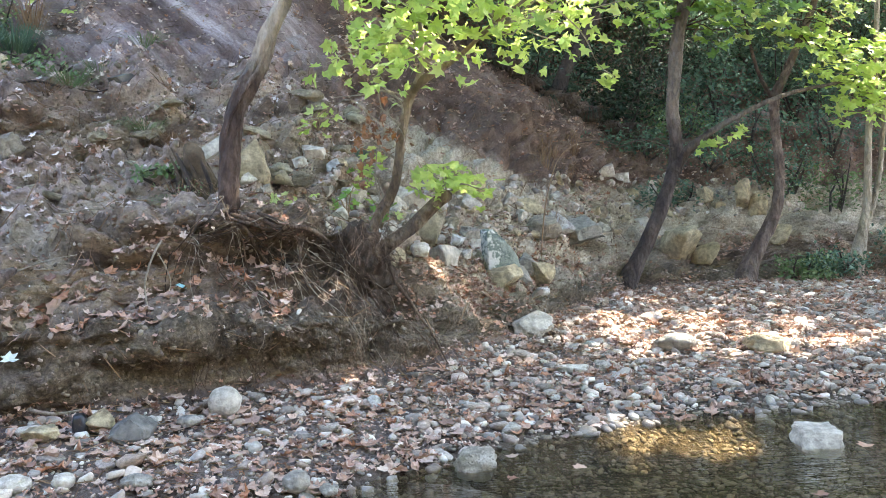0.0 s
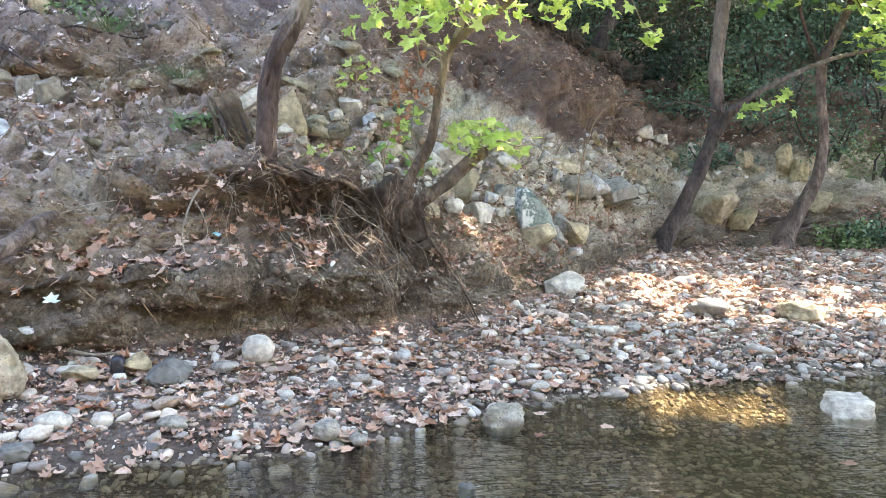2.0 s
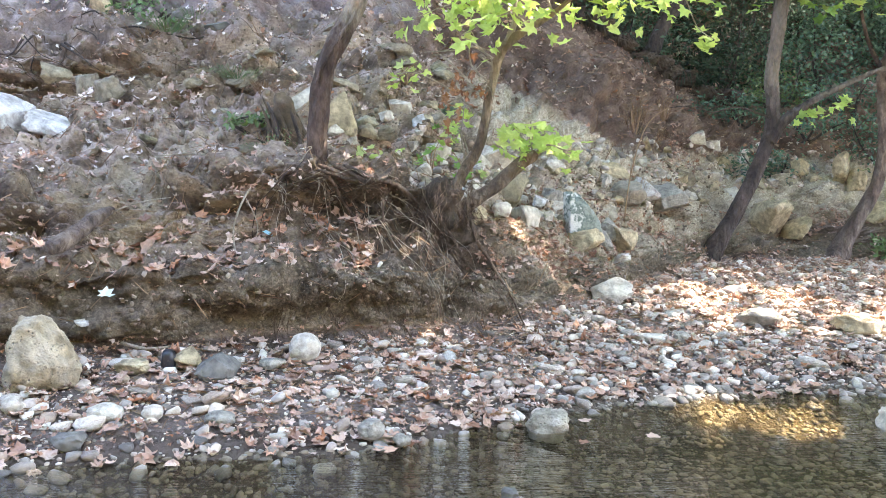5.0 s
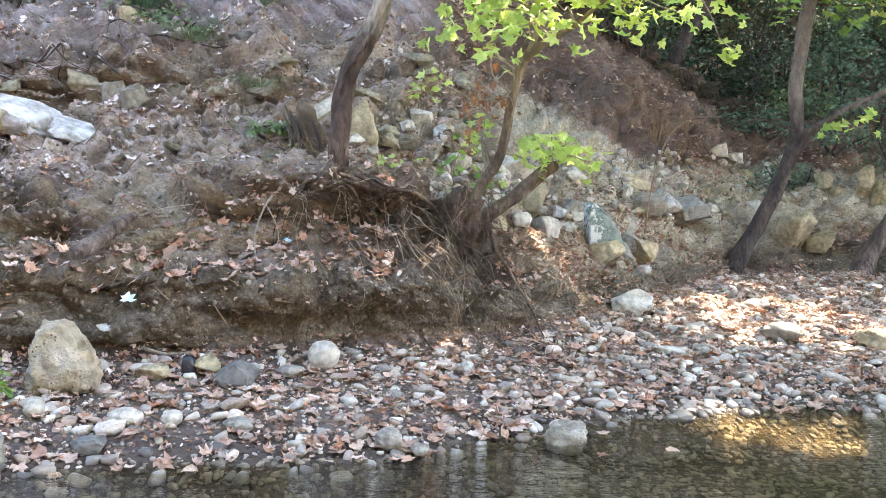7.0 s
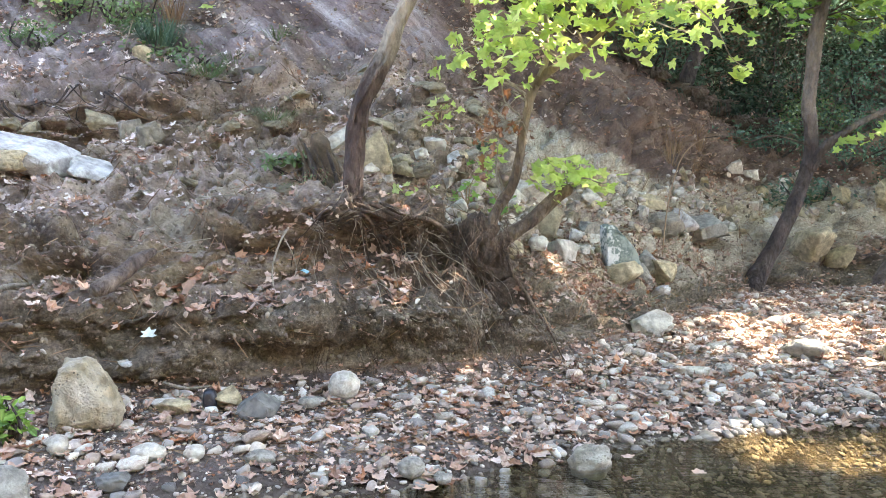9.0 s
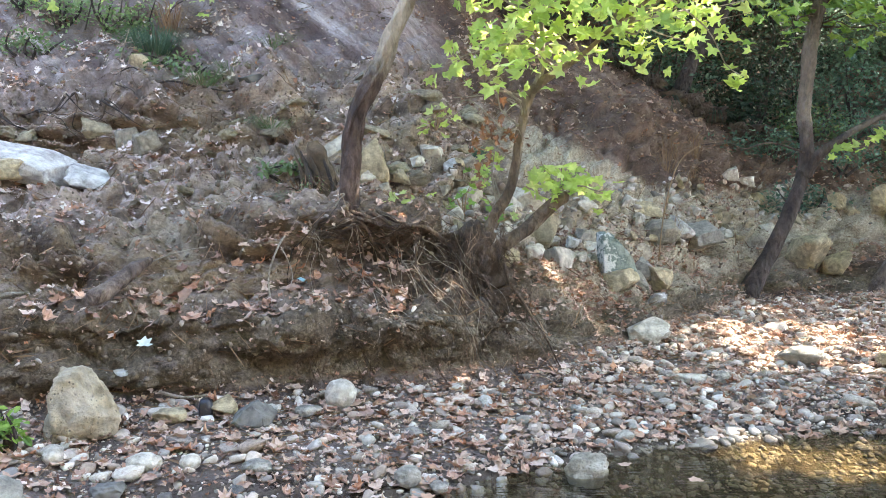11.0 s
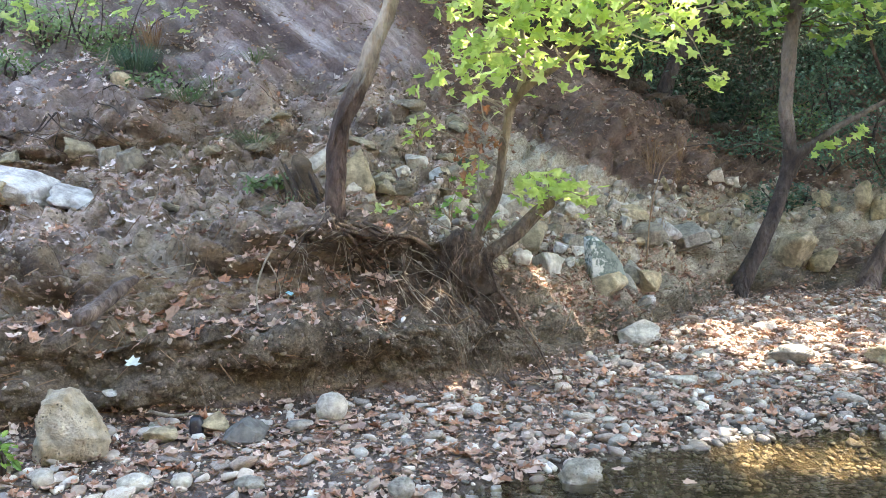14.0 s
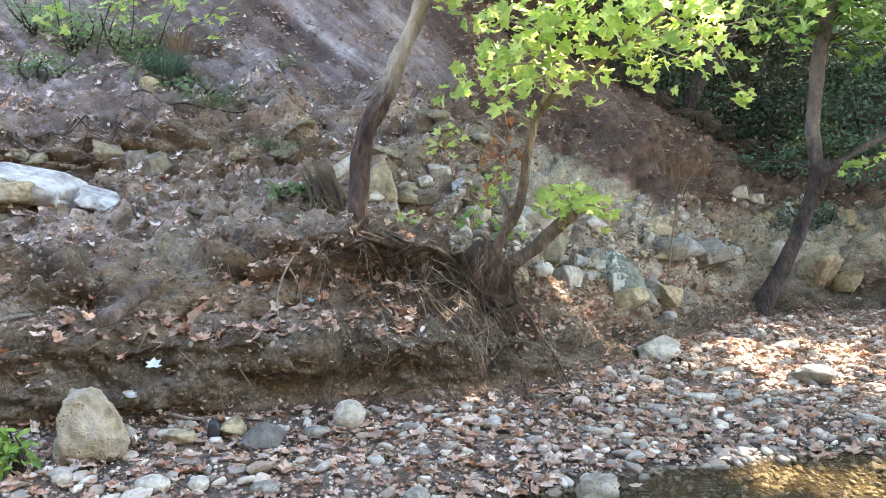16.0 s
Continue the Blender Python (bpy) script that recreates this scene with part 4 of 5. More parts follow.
    for s, w, ln, r in starts:
        limb("root", rooted(creep(s, w, ln, .02, g, .06, .3, .12), r, .003), t, ROOT, 7, 2, .15)
    # one stout root runs bare from the trunk along the lip to the knoll
    limb("root", [(-.48, 5.98, 1.38, .02), (-.38, 5.92, 1.34, .022), (-.27, 5.93, 1.285, .019), (-.16, 5.95, 1.275, .02), (-.05, 6.02, 1.21, .017), (.06, 6.1, 1.1, .012)], t, ROOT, 8, 4, .25)
    # pale root that hangs free over the face, and others like it
    u = thing("hanging_root", (-1.12, 5.75, 1.2), "bleached root hanging free down the bank face", "root")
    limb("root", [(-1.1, 5.72, 1.22, .009), (-1.13, 5.66, 1.16, .009), (-1.17, 5.62, 1.05, .008), (-1.19, 5.58, .93, .007), (-1.16, 5.5, .8, .006), (-1.12, 5.42, .72, .004)], u, ROOT_PALE, 6, 5, .1)
    limb("root", [(-1.12, 5.66, 1.15, .005), (-1.06, 5.62, 1.05, .005), (-1.03, 5.6, .95, .004), (-1.05, 5.56, .86, .003)], u, ROOT_PALE, 5, 5, .1)


roots()


# ---- rocks ----
WHITE = make_stone("white_limestone", [(.5, .47, .425), (.57, .535, .49)], scale=12, spots=.95, depth=.06)


def rock(name, label, mat_, x, y, w, d, h, seed, cuts=5, sub=4, turn=0, tilt=0, sink=.12, lumps=.25, fine=.05, depth=.75, category="rock", group="", below=40, boxy=.72, planes=()):
    v, f = stone_shape(sub, 100 + seed, lumps, cuts, depth, fine, boxy, planes)
    lo, hi = v.min(0), v.max(0)
    v = (v - (lo + hi) / 2) / (hi - lo) * (w, d, h)
    ob = new(name, fast_mesh(name, v, f, mat_, True))
    z = max(land(x, y, below)[0].z, -.05)
    ob.matrix_basis = Matrix.Translation((x, y, z + h * (.5 - sink))) @ pose(0, 0, 0, 0, tilt, turn)
    return tagged(ob, label, category, group)


rock("boulder", "large pitted ochre limestone boulder on gravel", PITTED, -2.04, 4.58, .4, .36, .41, 3, 0, 5, 0, 0, .05, .1, .065, .85, below=.45, boxy=.95,
     planes=((-1, -.15, .15, .56), (.8, -.1, .6, .42), (-.1, -.25, 1, .68), (.15, -1, .3, .5), (1, -.3, -.2, .7), (-.7, -.8, .1, .64), (.4, -.9, -.5, .62), (-.6, -.3, .8, .72), (.5, -.7, .6, .66), (0, 0, -1, .66)))
rock("pale_cobble", "round pale cobble beside the large boulder", PALE, -2.04, 4.22, .11, .1, .1, 81, 0, 4, 0, 0, .1, .12, .015, boxy=.95)
rock("grey_stone", "large grey stone at the water's edge", GREYROCK, -2.1, 3.72, .3, .24, .2, 82, 3, 4, 20, 0, .1, .2, .04, .75, boxy=.8)
rock("round_stone", "smooth round pale stone beside the bank", PALE, -.65, 5.1, .2, .19, .19, 2, 0, 4, 0, 0, .08, .12, .012, below=.42, boxy=.95)
rock("dark_stone", "dark grey broken stone on gravel", DARKROCK, -1.12, 4.8, .24, .18, .16, 3, 4, 5, 0, 8, .08, .2, .06, .7, boxy=.5, planes=((.65, -.2, .75, .38), (-.75, 0, .65, .55), (0, -1, .35, .5), (1, -.6, 0, .65)))
rock("wedge_stone", "ochre wedge-shaped stone on gravel", OCHRE, -1.36, 4.93, .2, .15, .13, 4, 7, 4, 0, -14, .1, .2, .02, .6)
rock("black_stone", "small upright black stone below the bank", BLACK, -1.43, 4.88, .085, .085, .14, 5, 2, 3, 0, 0, .08, .15, .01, .85, below=.4)
rock("flat_stone", "flat ochre stone below the bank", OCHRE, -1.62, 4.8, .2, .14, .09, 6, 4, 4, 15, below=.42)
rock("flat_stone", "flat blue-grey stone on gravel", GREYROCK, -.83, 4.95, .17, .12, .07, 7, 3, 3, -10)
rock("flat_stone", "long flat pale blue stone on gravel", PALE, 1.77, 5.95, .28, .14, .08, 8, 3, 3, -20)
rock("flat_stone", "grey rounded stone on gravel", GREYROCK, 2.05, 6.05, .15, .12, .08, 9, 2, 3)
rock("standing_slab", "upright marbled grey and white slab", make_marble(), 1.6, 7.74, .33, .22, .48, 10, 3, 4, 12, -10, -.12, .2, .05, .8, boxy=.62, planes=((.8, 0, .6, .55), (-1, 0, .2, .65), (0, -1, .2, .6)))
rock("slab_foot", "ochre block under the upright slab", OCHRE, 1.64, 7.6, .36, .3, .24, 11, 7, 4, 10, 0, .15, .2, .06, .6)
rock("ochre_block", "pale ochre block on rubble slope", OCHRE, 2.17, 8.25, .27, .25, .3, 12, 7, 4, 30, 0, .1, .2, .06, .6)
rock("greenish_rock", "grey-green rock on rubble slope", GREYROCK, 2.0, 8.3, .26, .25, .26, 13, 6, 4, 30)
rock("grey_boulder", "large grey boulder on rubble slope", GREYROCK, 2.95, 9.6, .62, .5, .42, 14, 6, 5, 15, 0, .1, .25, .06, .62, boxy=.55, planes=((-.3, -.4, 1, .3), (.9, -.3, .5, .5), (0, -1, -.1, .5)))
rock("white_rock", "white broken limestone on rubble slope", WHITE, 2.7, 9.36, .36, .3, .28, 15, 5, 5, 40, 12, .1, .2, .05, .6, boxy=.55, planes=((.4, -.5, .8, .3), (-.8, -.6, .2, .4)))
rock("brown_rock", "brown grey rock on rubble slope", CLOD, 2.38, 9.05, .42, .36, .3, 16, 6, 4, 10)
rock("pale_stone", "pale round stone behind the root knoll", PALE, .76, 6.9, .17, .15, .14, 17, 3, 4, 0, 0, .1)
rock("pale_boulder", "low pale limestone boulder on gravel", PALE, 1.74, 6.98, .38, .3, .24, 18, 5, 4, 0, 0, .18, .25, .06, .7)
rock("grey_cobble", "low grey boulder on gravel bar", GREYROCK, 2.83, 6.5, .37, .26, .18, 19, 4, 4, -10, 0, .15)
rock("beige_boulder", "low beige boulder on gravel bar", OCHRE, 3.58, 6.32, .44, .26, .19, 20, 4, 4, 0, 0, .15)
rock("shore_boulder", "pitted pale boulder at the waterline", make_stone("pitted_stone", [(.26, .22, .15), (.3, .255, .175)], scale=16, spots=1.0, depth=.05, pits=40.0), .76, 4.36, .26, .22, .19, 21, 2, 4, 10, 0, .16, .3, .06, .85, boxy=1.0)
rock("square_block", "squared pale stone block standing in water", PALE, 2.76, 4.36, .27, .24, .16, 22, 4, 5, -8, 0, .05, .15, .04, .7, boxy=.5, planes=((.05, -.1, 1, .5), (0, -1, .1, .6), (1, 0, .1, .65)))
rock("pale_cobble", "pale grey cobble at the waterline", PALE, -1.56, 4.2, .19, .14, .11, 23, 1, 4, 0, 0, .15, .15, .02, boxy=.95)
rock("pale_cobble", "small pale grey cobble at the waterline", PALE, -1.33, 4.23, .11, .1, .09, 24, 1, 3, 0, 0, .15, .15, .02, boxy=.95)
rock("wet_cobble", "wet grey cobble at the waterline", GREYROCK, -.97, 4.17, .16, .11, .085, 25, 1, 4, 0, 0, .15, .15, .02, boxy=.95)
rock("wet_cobble", "half-wet pale cobble in the shallows", GREYROCK, -.19, 4.1, .14, .12, .12, 26, 1, 4, 0, 0, .05, .15, .02, boxy=.95)
rock("wet_cobble", "small wet cobble in the shallows", GREYROCK, -.03, 4.08, .1, .08, .07, 27, 2, 3, 0, 0, .05)
rock("dark_cobble", "dark green wet cobble in the shallows", DARKROCK, -1.64, 3.93, .17, .12, .09, 28, 3, 4)
rock("dark_cobble", "dark wet cobble breaking the stream surface", DARKROCK, .45, 3.5, .08, .07, .08, 29, 4, 4, 0, 0, .1)
rock("limestone_slab", "large white limestone slab on the terrace", WHITE, -3.66, 7.25, .84, .6, .34, 31, 2, 5, 8, 14, .0, .16, .035, .85, boxy=.42, planes=((.02, -.62, .78, .26), (.6, -.5, .62, .42), (0, -1, -.2, .5), (1, -.3, .1, .66)))
rock("limestone_slab", "white limestone slab on the terrace", WHITE, -3.1, 7.32, .44, .38, .22, 36, 2, 5, 14, 16, .1, .16, .035, .85, boxy=.42, planes=((.2, -.6, .78, .25), (-.3, -.8, .5, .5), (0, -1, .2, .6)))
rock("ochre_ledge", "ochre rock ledge under limestone slabs", OCHRE, -3.82, 7.02, .6, .4, .2, 32, 7, 4)
rock("ochre_rock", "ochre rock set in the upper bank", OCHRE, -4.0, 8.0, .5, .35, .28, 33, 6, 4)
rock("ochre_rock", "broken ochre rock behind the leaning tree", OCHRE, -.7, 7.5, .46, .34, .42, 34, 3, 4, 0, 0, .1, .22, .06, .8, boxy=.6, planes=((-.7, 0, .7, .42), (1, 0, .3, .7), (0, -1, .15, .55)))
rock("limestone_slab", "white slab leaning behind the tree", PALE, -.95, 7.42, .4, .12, .13, 35, 5, 4, 8, -36, -1.5, .15, .03, .7)
for k, (x, y, w, h) in enumerate([(5.65, 10.7, .33, .5), (5.86, 10.68, .28, .42), (5.14, 10.8, .27, .26), (5.28, 10.68, .2, .16), (4.4, 9.95, .55, .5), (4.75, 10.0, .4, .3), (5.9, 10.2, .4, .3)]):
    rock("ochre_rock", "mossy ochre rock set in the slope", OCHRE, x, y, w, w * .9, h, 40 + k, 6, 4, 30 * k, 0, .15, .25, .07, .65, group="rocks in the far slope")
for k, (x, y, w, h) in enumerate([(-.66, 7.3, .15, .12), (-.4, 7.55, .2, .16), (-.52, 7.35, .12, .09), (-.15, 7.7, .16, .11), (.0, 7.9, .16, .12), (.15, 8.1, .17, .12), (-.3, 7.9, .18, .14)]):
    rock("rubble_stone", "ochre rubble stone on the terrace", CLOD if k % 2 else PALE, x, y, w, w * .8, h, 50 + k, 9, 4, 40 * k, 0, .15, .25, .06, .5, group="rubble", boxy=.6)
for name, label, m_, x, y, w, d, h, seed, turn, tilt in (
        ("white_rock", "white broken limestone on the rubble slope", PALE, -.12, 8.35, .24, .2, .17, 61, 20, 8), ("white_rock", "white broken limestone on the rubble slope", WHITE, .08, 8.32, .2, .17, .14, 62, 70, -10),
        ("ochre_rock", "ochre earthy rock on the rubble slope", CLOD, -.42, 7.9, .28, .22, .22, 63, 10, 0), ("pale_stone", "pale block on the rubble slope", PALE, -.24, 8.15, .16, .13, .13, 64, 40, 12),
        ("mossy_boulder", "rounded olive-brown boulder behind the leaning stem", CLOD, .86, 7.55, .46, .4, .36, 65, 0, 0), ("flat_stone", "flat pale grey slab on the rubble slope", GREYROCK, 1.45, 8.2, .36, .3, .16, 66, 15, 10),
        ("white_stone", "small bright white stone on the rubble slope", WHITE, 1.25, 7.95, .15, .13, .12, 67, 0, 20), ("white_stone", "bright white stone on the rubble slope", WHITE, 1.1, 8.4, .22, .18, .18, 68, 30, 0),
        ("ochre_block", "ochre block on the rubble slope", OCHRE, 1.62, 8.9, .22, .2, .24, 69, 10, 0), ("ochre_block", "flat-topped ochre block on the rubble slope", OCHRE, 2.3, 9.35, .38, .3, .2, 70, -8, 4),
        ("grey_rock", "grey angular rock beside the upright slab", GREYROCK, 1.9, 7.95, .26, .2, .24, 71, 60, 0), ("white_rock", "white broken block beside the upright slab", WHITE, 2.05, 7.9, .2, .16, .14, 72, 20, 0),
        ("ochre_rock", "crumbling ochre outcrop in the upper bank", CLOD, -3.1, 8.15, .26, .24, .3, 73, 10, 12), ("ochre_rock", "crumbling ochre outcrop in the upper bank", CLOD, -2.84, 7.95, .26, .24, .28, 74, 50, -15),
        ("ochre_rock", "crumbling ochre outcrop in the upper bank", CLOD, -3.4, 8.2, .3, .26, .2, 75, 0, 10), ("dark_rock", "dark flat rock on the upper ledge", DARKROCK, -2.0, 8.75, .3, .2, .14, 76, 0, 4),
        ("ochre_rock", "small ochre rock on the upper bank", OCHRE, -3.3, 9.05, .24, .2, .18, 77, 0, 0), ("white_stone", "small white stone on the bank ledge", PALE, -1.99, 4.99, .07, .06, .045, 78, 0, 0), ("white_stone", "small white stone on the bank ledge", WHITE, -1.96, 4.96, .07, .06, .04, 79, 0, 0),
        ("white_stone", "smooth white stone on the bank ledge", WHITE, -2.75, 5.2, .16, .12, .08, 80, 10, 0)):
    rock(name, label, m_, x, y, w, d, h, seed, 6, 4, turn, tilt, .15, .28, .06, .6, boxy=.65)
g = np.random.default_rng(77)
pos, nor = sample(150, 13.0, 14.6, 4.6, 7.4, g)
for k in range(150):
    w = float(g.choice([.09, .13, .18, .25, .34], p=[.3, .3, .2, .13, .07]) * g.uniform(.8, 1.2))
    rock("rubble_stone", "angular pale rubble stone on the slope", (PALE, CLOD, PALE, OCHRE)[k % 4], float(pos[k, 0]), float(pos[k, 1]), w, w * .8, w * .7, 200 + k % 12, 9, 3, float(g.uniform(0, 360)), float(g.normal(0, 22)), .3, .3, .06, .5, group="rubble", boxy=.6)
pos, nor = sample(40, 13.4, 16, 1.6, 5.5, g)
for k in range(40):
    w = float(g.uniform(.1, .3))
    rock("earth_clod", "crumbling tan earth clod on the bank", CLOD, float(pos[k, 0]), float(pos[k, 1]), w * 1.3, w * .9, w * .5, 300 + k % 9, 8, 4, float(g.uniform(0, 360)), float(g.normal(0, 12)), .5, .4, .11, .55, "clod", "clods", boxy=.6)


# ---- gravel, cobbles and leaves ----
def far_right(p):
    """Stones lie thicker downstream, and thinly on the wet mud at the water's edge upstream."""
    mud = (p[:, 0] < .1 + .4 * np.sin(p[:, 0] * 9)) & (p[:, 2] < .085 + .02 * np.sin(p[:, 0] * 5))
    return (.8 + .6 * np.clip((p[:, 0] + 1) / 4, 0, 1)) * np.where(mud, .38, 1)


g = np.random.default_rng(5)
meshes = [fast_mesh("cobble", v, f, PEBBLE, True) for v, f in STONES]
pos, nor = sample(290, 7.15, 8.95, 1.8, 9, g, far_right)
for k in range(290):
    r = float(g.gamma(4, .007) + .02)
    ob = new("cobble", meshes[k % 10])
    ob.matrix_basis = Matrix.Translation(Vector(pos[k]) + Vector((0, 0, r * .25))) @ pose(0, 0, 0, g.normal(0, 12), g.normal(0, 12), g.uniform(0, 360)) @ Matrix.Diagonal((r * g.uniform(.95, 1.4), r * g.uniform(.8, 1.05), r * g.uniform(.42, .7), 1))
    tagged(ob, "rounded river cobble lying on the gravel bar", "stone", "cobbles on the bar")


def gravel(name, n, c0, c1, s0, s1, lo, hi, shapes, material, label, keep=None, flat=.62, lift=.2, long=1.0):
    pos, nor = sample(n, c0, c1, s0, s1, g, keep)
    r = lo + (hi - lo) * g.random(n)**2.2
    size = np.stack([long * r * g.uniform(.95, 1.45, n), r * g.uniform(.8, 1.1, n), r * flat * g.uniform(.75, 1.2, n)], 1)
    pos[:, 2] += r * lift
    return stuff(name, scattered(name, shapes, pos, frames(nor, g, .18), size, material, g, True), label, "gravel")


gravel("pebbles", 8000, 6.97, 8.95, 1, 10, .011, .045, STONES + SHARDS, GRAVEL, "grey and white river pebbles on the bar", far_right)
gravel("pebbles", 1000, 7.12, 8.9, 1, 10, .03, .06, STONES + SHARDS, GRAVEL, "fist-sized pale stones over the gravel bar", far_right, .5, .3)
gravel("edge_stones", 620, 6.6, 7.2, 1, 10, .01, .05, STONES + SHARDS, WETSTONE, "wet stones along the waterline", None, .55, .25)
gravel("fine_gravel", 11000, 7.0, 9.1, 1.5, 9.5, .006, .018, [ball(1)], GRAVEL, "fine grey gravel between the pebbles")
gravel("bed_stones", 17000, 5.5, 6.93, .5, 10, .006, .025, SMALL + STONES[:2], BEDSTONE, "brown algae-covered pebbles on the stream bed", None, .4, .0, 1.15)
gravel("bank_stones", 1900, 10, 17.2, 1, 8, .004, .02, SHARDS, GRAVEL, "small pale stones scattered on the bank")
gravel("soil_crumbs", 6000, 9.6, 14.2, 1, 7, .004, .022, CLODS, CRUMB, "loose brown earth crumbs on the bank", None, .8, .0)
gravel("soil_crumbs", 4200, 14, 16.3, 1, 4.7, .006, .032, CLODS, CRUMB, "loose grey-brown earth crumbs on the slope", None, .8, .0)
gravel("slope_crumbs", 900, 16.8, 18.6, 1, 4.6, .008, .03, CLODS, CRUMB, "loose grey-brown crumbs on the scarp", None, .8, .0)
gravel("slope_rubble", 1000, 13.2, 14.75, 4.5, 8.5, .012, .055, SHARDS, GRAVEL, "pale broken stones scattered on the slope")


def litter(name, n, c0, c1, s0, s1, lo, hi, label, keep=None, lift=.012, tilt=.16, material=None, shapes=None):
    pos, nor = sample(n, c0, c1, s0, s1, g, keep)
    pos = pos + nor * (lift * g.uniform(.5, 1.2, (n, 1)))
    up = nor * .3 + (0, 0, .7)
    return stuff(name, scattered(name, shapes or (FLAKES if hi < .06 else DRYLEAVES), pos, frames(up, g, tilt), g.uniform(lo, hi, (n, 1)) * g.uniform((.65, .8, .5), (1.05, 1.15, 1.1), (n, 3)), material or DRY, g), label, "leaf litter")


def drifts(p):
    """Leaves gather in drifts and hollows."""
    k = np.array([noise.noise(Vector(q) * 1.6) + .5 * noise.noise(Vector(q) * 4.5) for q in p.tolist()])
    return np.clip(.12 + 3 * (k - .05), .1, 3)


PALELEAF = make_leaf("bleached_leaf", [(.62, .5, .43), (.74, .64, .58), (.5, .36, .29), (.8, .72, .66), (.4, .22, .14)], True, .1, .7)


def not_wet(p):
    return np.clip((p[:, 2] + .01) * 30, 0, 1)


litter("fallen_leaves", 5000, 7.05, 9.05, 1, 10, .04, .125, "dry brown plane leaves over the gravel", not_wet, .03)
litter("fallen_leaves", 260, 11.2, 13, 1, 4.3, .045, .12, "curled dry plane leaves on the bank ledges", drifts, .012, .35)
litter("fallen_leaves", 190, 11.0, 12.3, 1.8, 4.4, .07, .14, "large curled plane leaves lying on the bank ledge", None, .015, .35)
litter("fallen_leaves", 1000, 13, 15.2, 1, 5, .035, .1, "dry plane leaves on the bank terrace", drifts, .012, .35)
litter("fallen_leaves", 800, 12, 14.2, 5.3, 6.6, .03, .085, "dry orange leaves beside the root knoll", None, .012, .35)
litter("fallen_leaves", 1100, 13.5, 15.6, 5, 9, .03, .08, "dry leaves on the rubble slope", drifts, .012, .3)
litter("fallen_leaves", 1300, 9.3, 12.5, 5.6, 9, .03, .085, "reddish dry leaves below the rubble", drifts, .012, .3)
litter("fallen_leaves", 1300, 15.6, 18, 4.6, 7.6, .035, .1, "pale dry leaves on the red-brown scarp", None, .01, .3)
litter("fallen_leaves", 2600, 15.2, 18, 1, 5, .03, .085, "dry leaves on the upper slope", drifts, .012, .35)
litter("fallen_leaves", 2600, 7.15, 9.1, 5.5, 10, .03, .09, "reddish dry plane leaves over the downstream gravel", not_wet, .035, .3)
litter("fallen_leaves", 2400, 13.4, 17.2, 1, 5, .03, .1, "pale dry leaf flakes on the upper bank", drifts, .015, .4, PALELEAF)
litter("leaf_fragments", 4200, 10.4, 15, 1, 8, .012, .04, "small broken leaf bits on the bank")
litter("leaf_fragments", 3000, 15, 18.3, 1, 5, .015, .05, "small broken leaf bits on the scarp")
litter("leaf_fragments", 9000, 7.1, 9.6, 1, 9, .014, .045, "small broken leaf bits between the pebbles", not_wet, .02)
litter("fallen_leaves", 900, 11.2, 13.3, 5.1, 6.3, .03, .085, "dry orange leaves on the slope below the knoll", None, .012, .3)
litter("fallen_leaves", 160, 6.85, 7.15, 1, 9, .04, .12, "sodden brown leaves along the waterline", None, .02, .1)
m = [fast_mesh("fallen_leaf", v, f, DRYONE) for v, f in DRYLEAVES]
for c0, c1, s0, s1, n in ((7.6, 9.2, 1.8, 6, 60), (11.3, 12.9, 1.8, 4.2, 26), (13, 14.2, 1.8, 4.2, 16)):
    pos, nor = sample(n, c0, c1, s0, s1, g)
    rot = frames(nor * .4 + (0, 0, .6), g, .25)
    for k in range(n):
        s = g.uniform(.06, .11)
        ob = new("fallen_leaf", m[k % len(m)])
        ob.matrix_basis = Matrix.Translation(pos[k] + nor[k] * .02) @ Matrix(rot[k].tolist()).to_4x4() @ Matrix.Diagonal((s, s, s * .55, 1))
        tagged(ob, "curled dry brown plane leaf on the ground", "leaf", "fallen leaves")
for k, (x, y, s) in enumerate([(1.3, 4.2, .12), (1.0, 4.45, .12), (-1.35, 3.98, .15), (-.98, 4.0, .15), (-.1, 3.98, .14), (.35, 4.35, .16), (.55, 4.4, .13), (3.0, 4.25, .14), (2.3, 3.6, .13), (.9, 4.1, .11)]):
    ob = new("floating_leaf", m[(k * 2 + 1) % len(m)])
    ob.matrix_basis = pose(x, y, .012, 0, 0, 70 * k) @ Matrix.Diagonal((s * .7, s * .75, s * .2, 1))
    tagged(ob, "wet brown plane leaf floating on the stream", "leaf", "leaves on the water")
ob = new("pale_leaf", fast_mesh("pale_leaf", *GREENLEAVES[1], TURQ))
ob.matrix_basis = pose(-1.76, 4.8, .63, 50, 0, 20) @ Matrix.Diagonal((.09, .09, .09, 1))
tagged(ob, "pale silvery leaf on the bank ledge", "leaf")


def sticks(name, n, c0, c1, s0, s1, lo, hi, label, material):
    pos, nor = sample(n, c0, c1, s0, s1, g)
    v = np.array([(-.5, -.012, 0), (.5, -.01, .02), (.5, .01, .02), (-.5, .012, 0), (0, 0, .05), (-.5, 0, .022), (.5, 0, .04)])
    f = np.array([(0, 1, 4), (1, 2, 4), (2, 3, 4), (3, 0, 4), (0, 4, 5), (1, 6, 4)])
    return stuff(name, scattered(name, [(v, f)], pos + nor * .008, frames(nor, g, .1), g.uniform(lo, hi, n), material, g), label, "twigs")


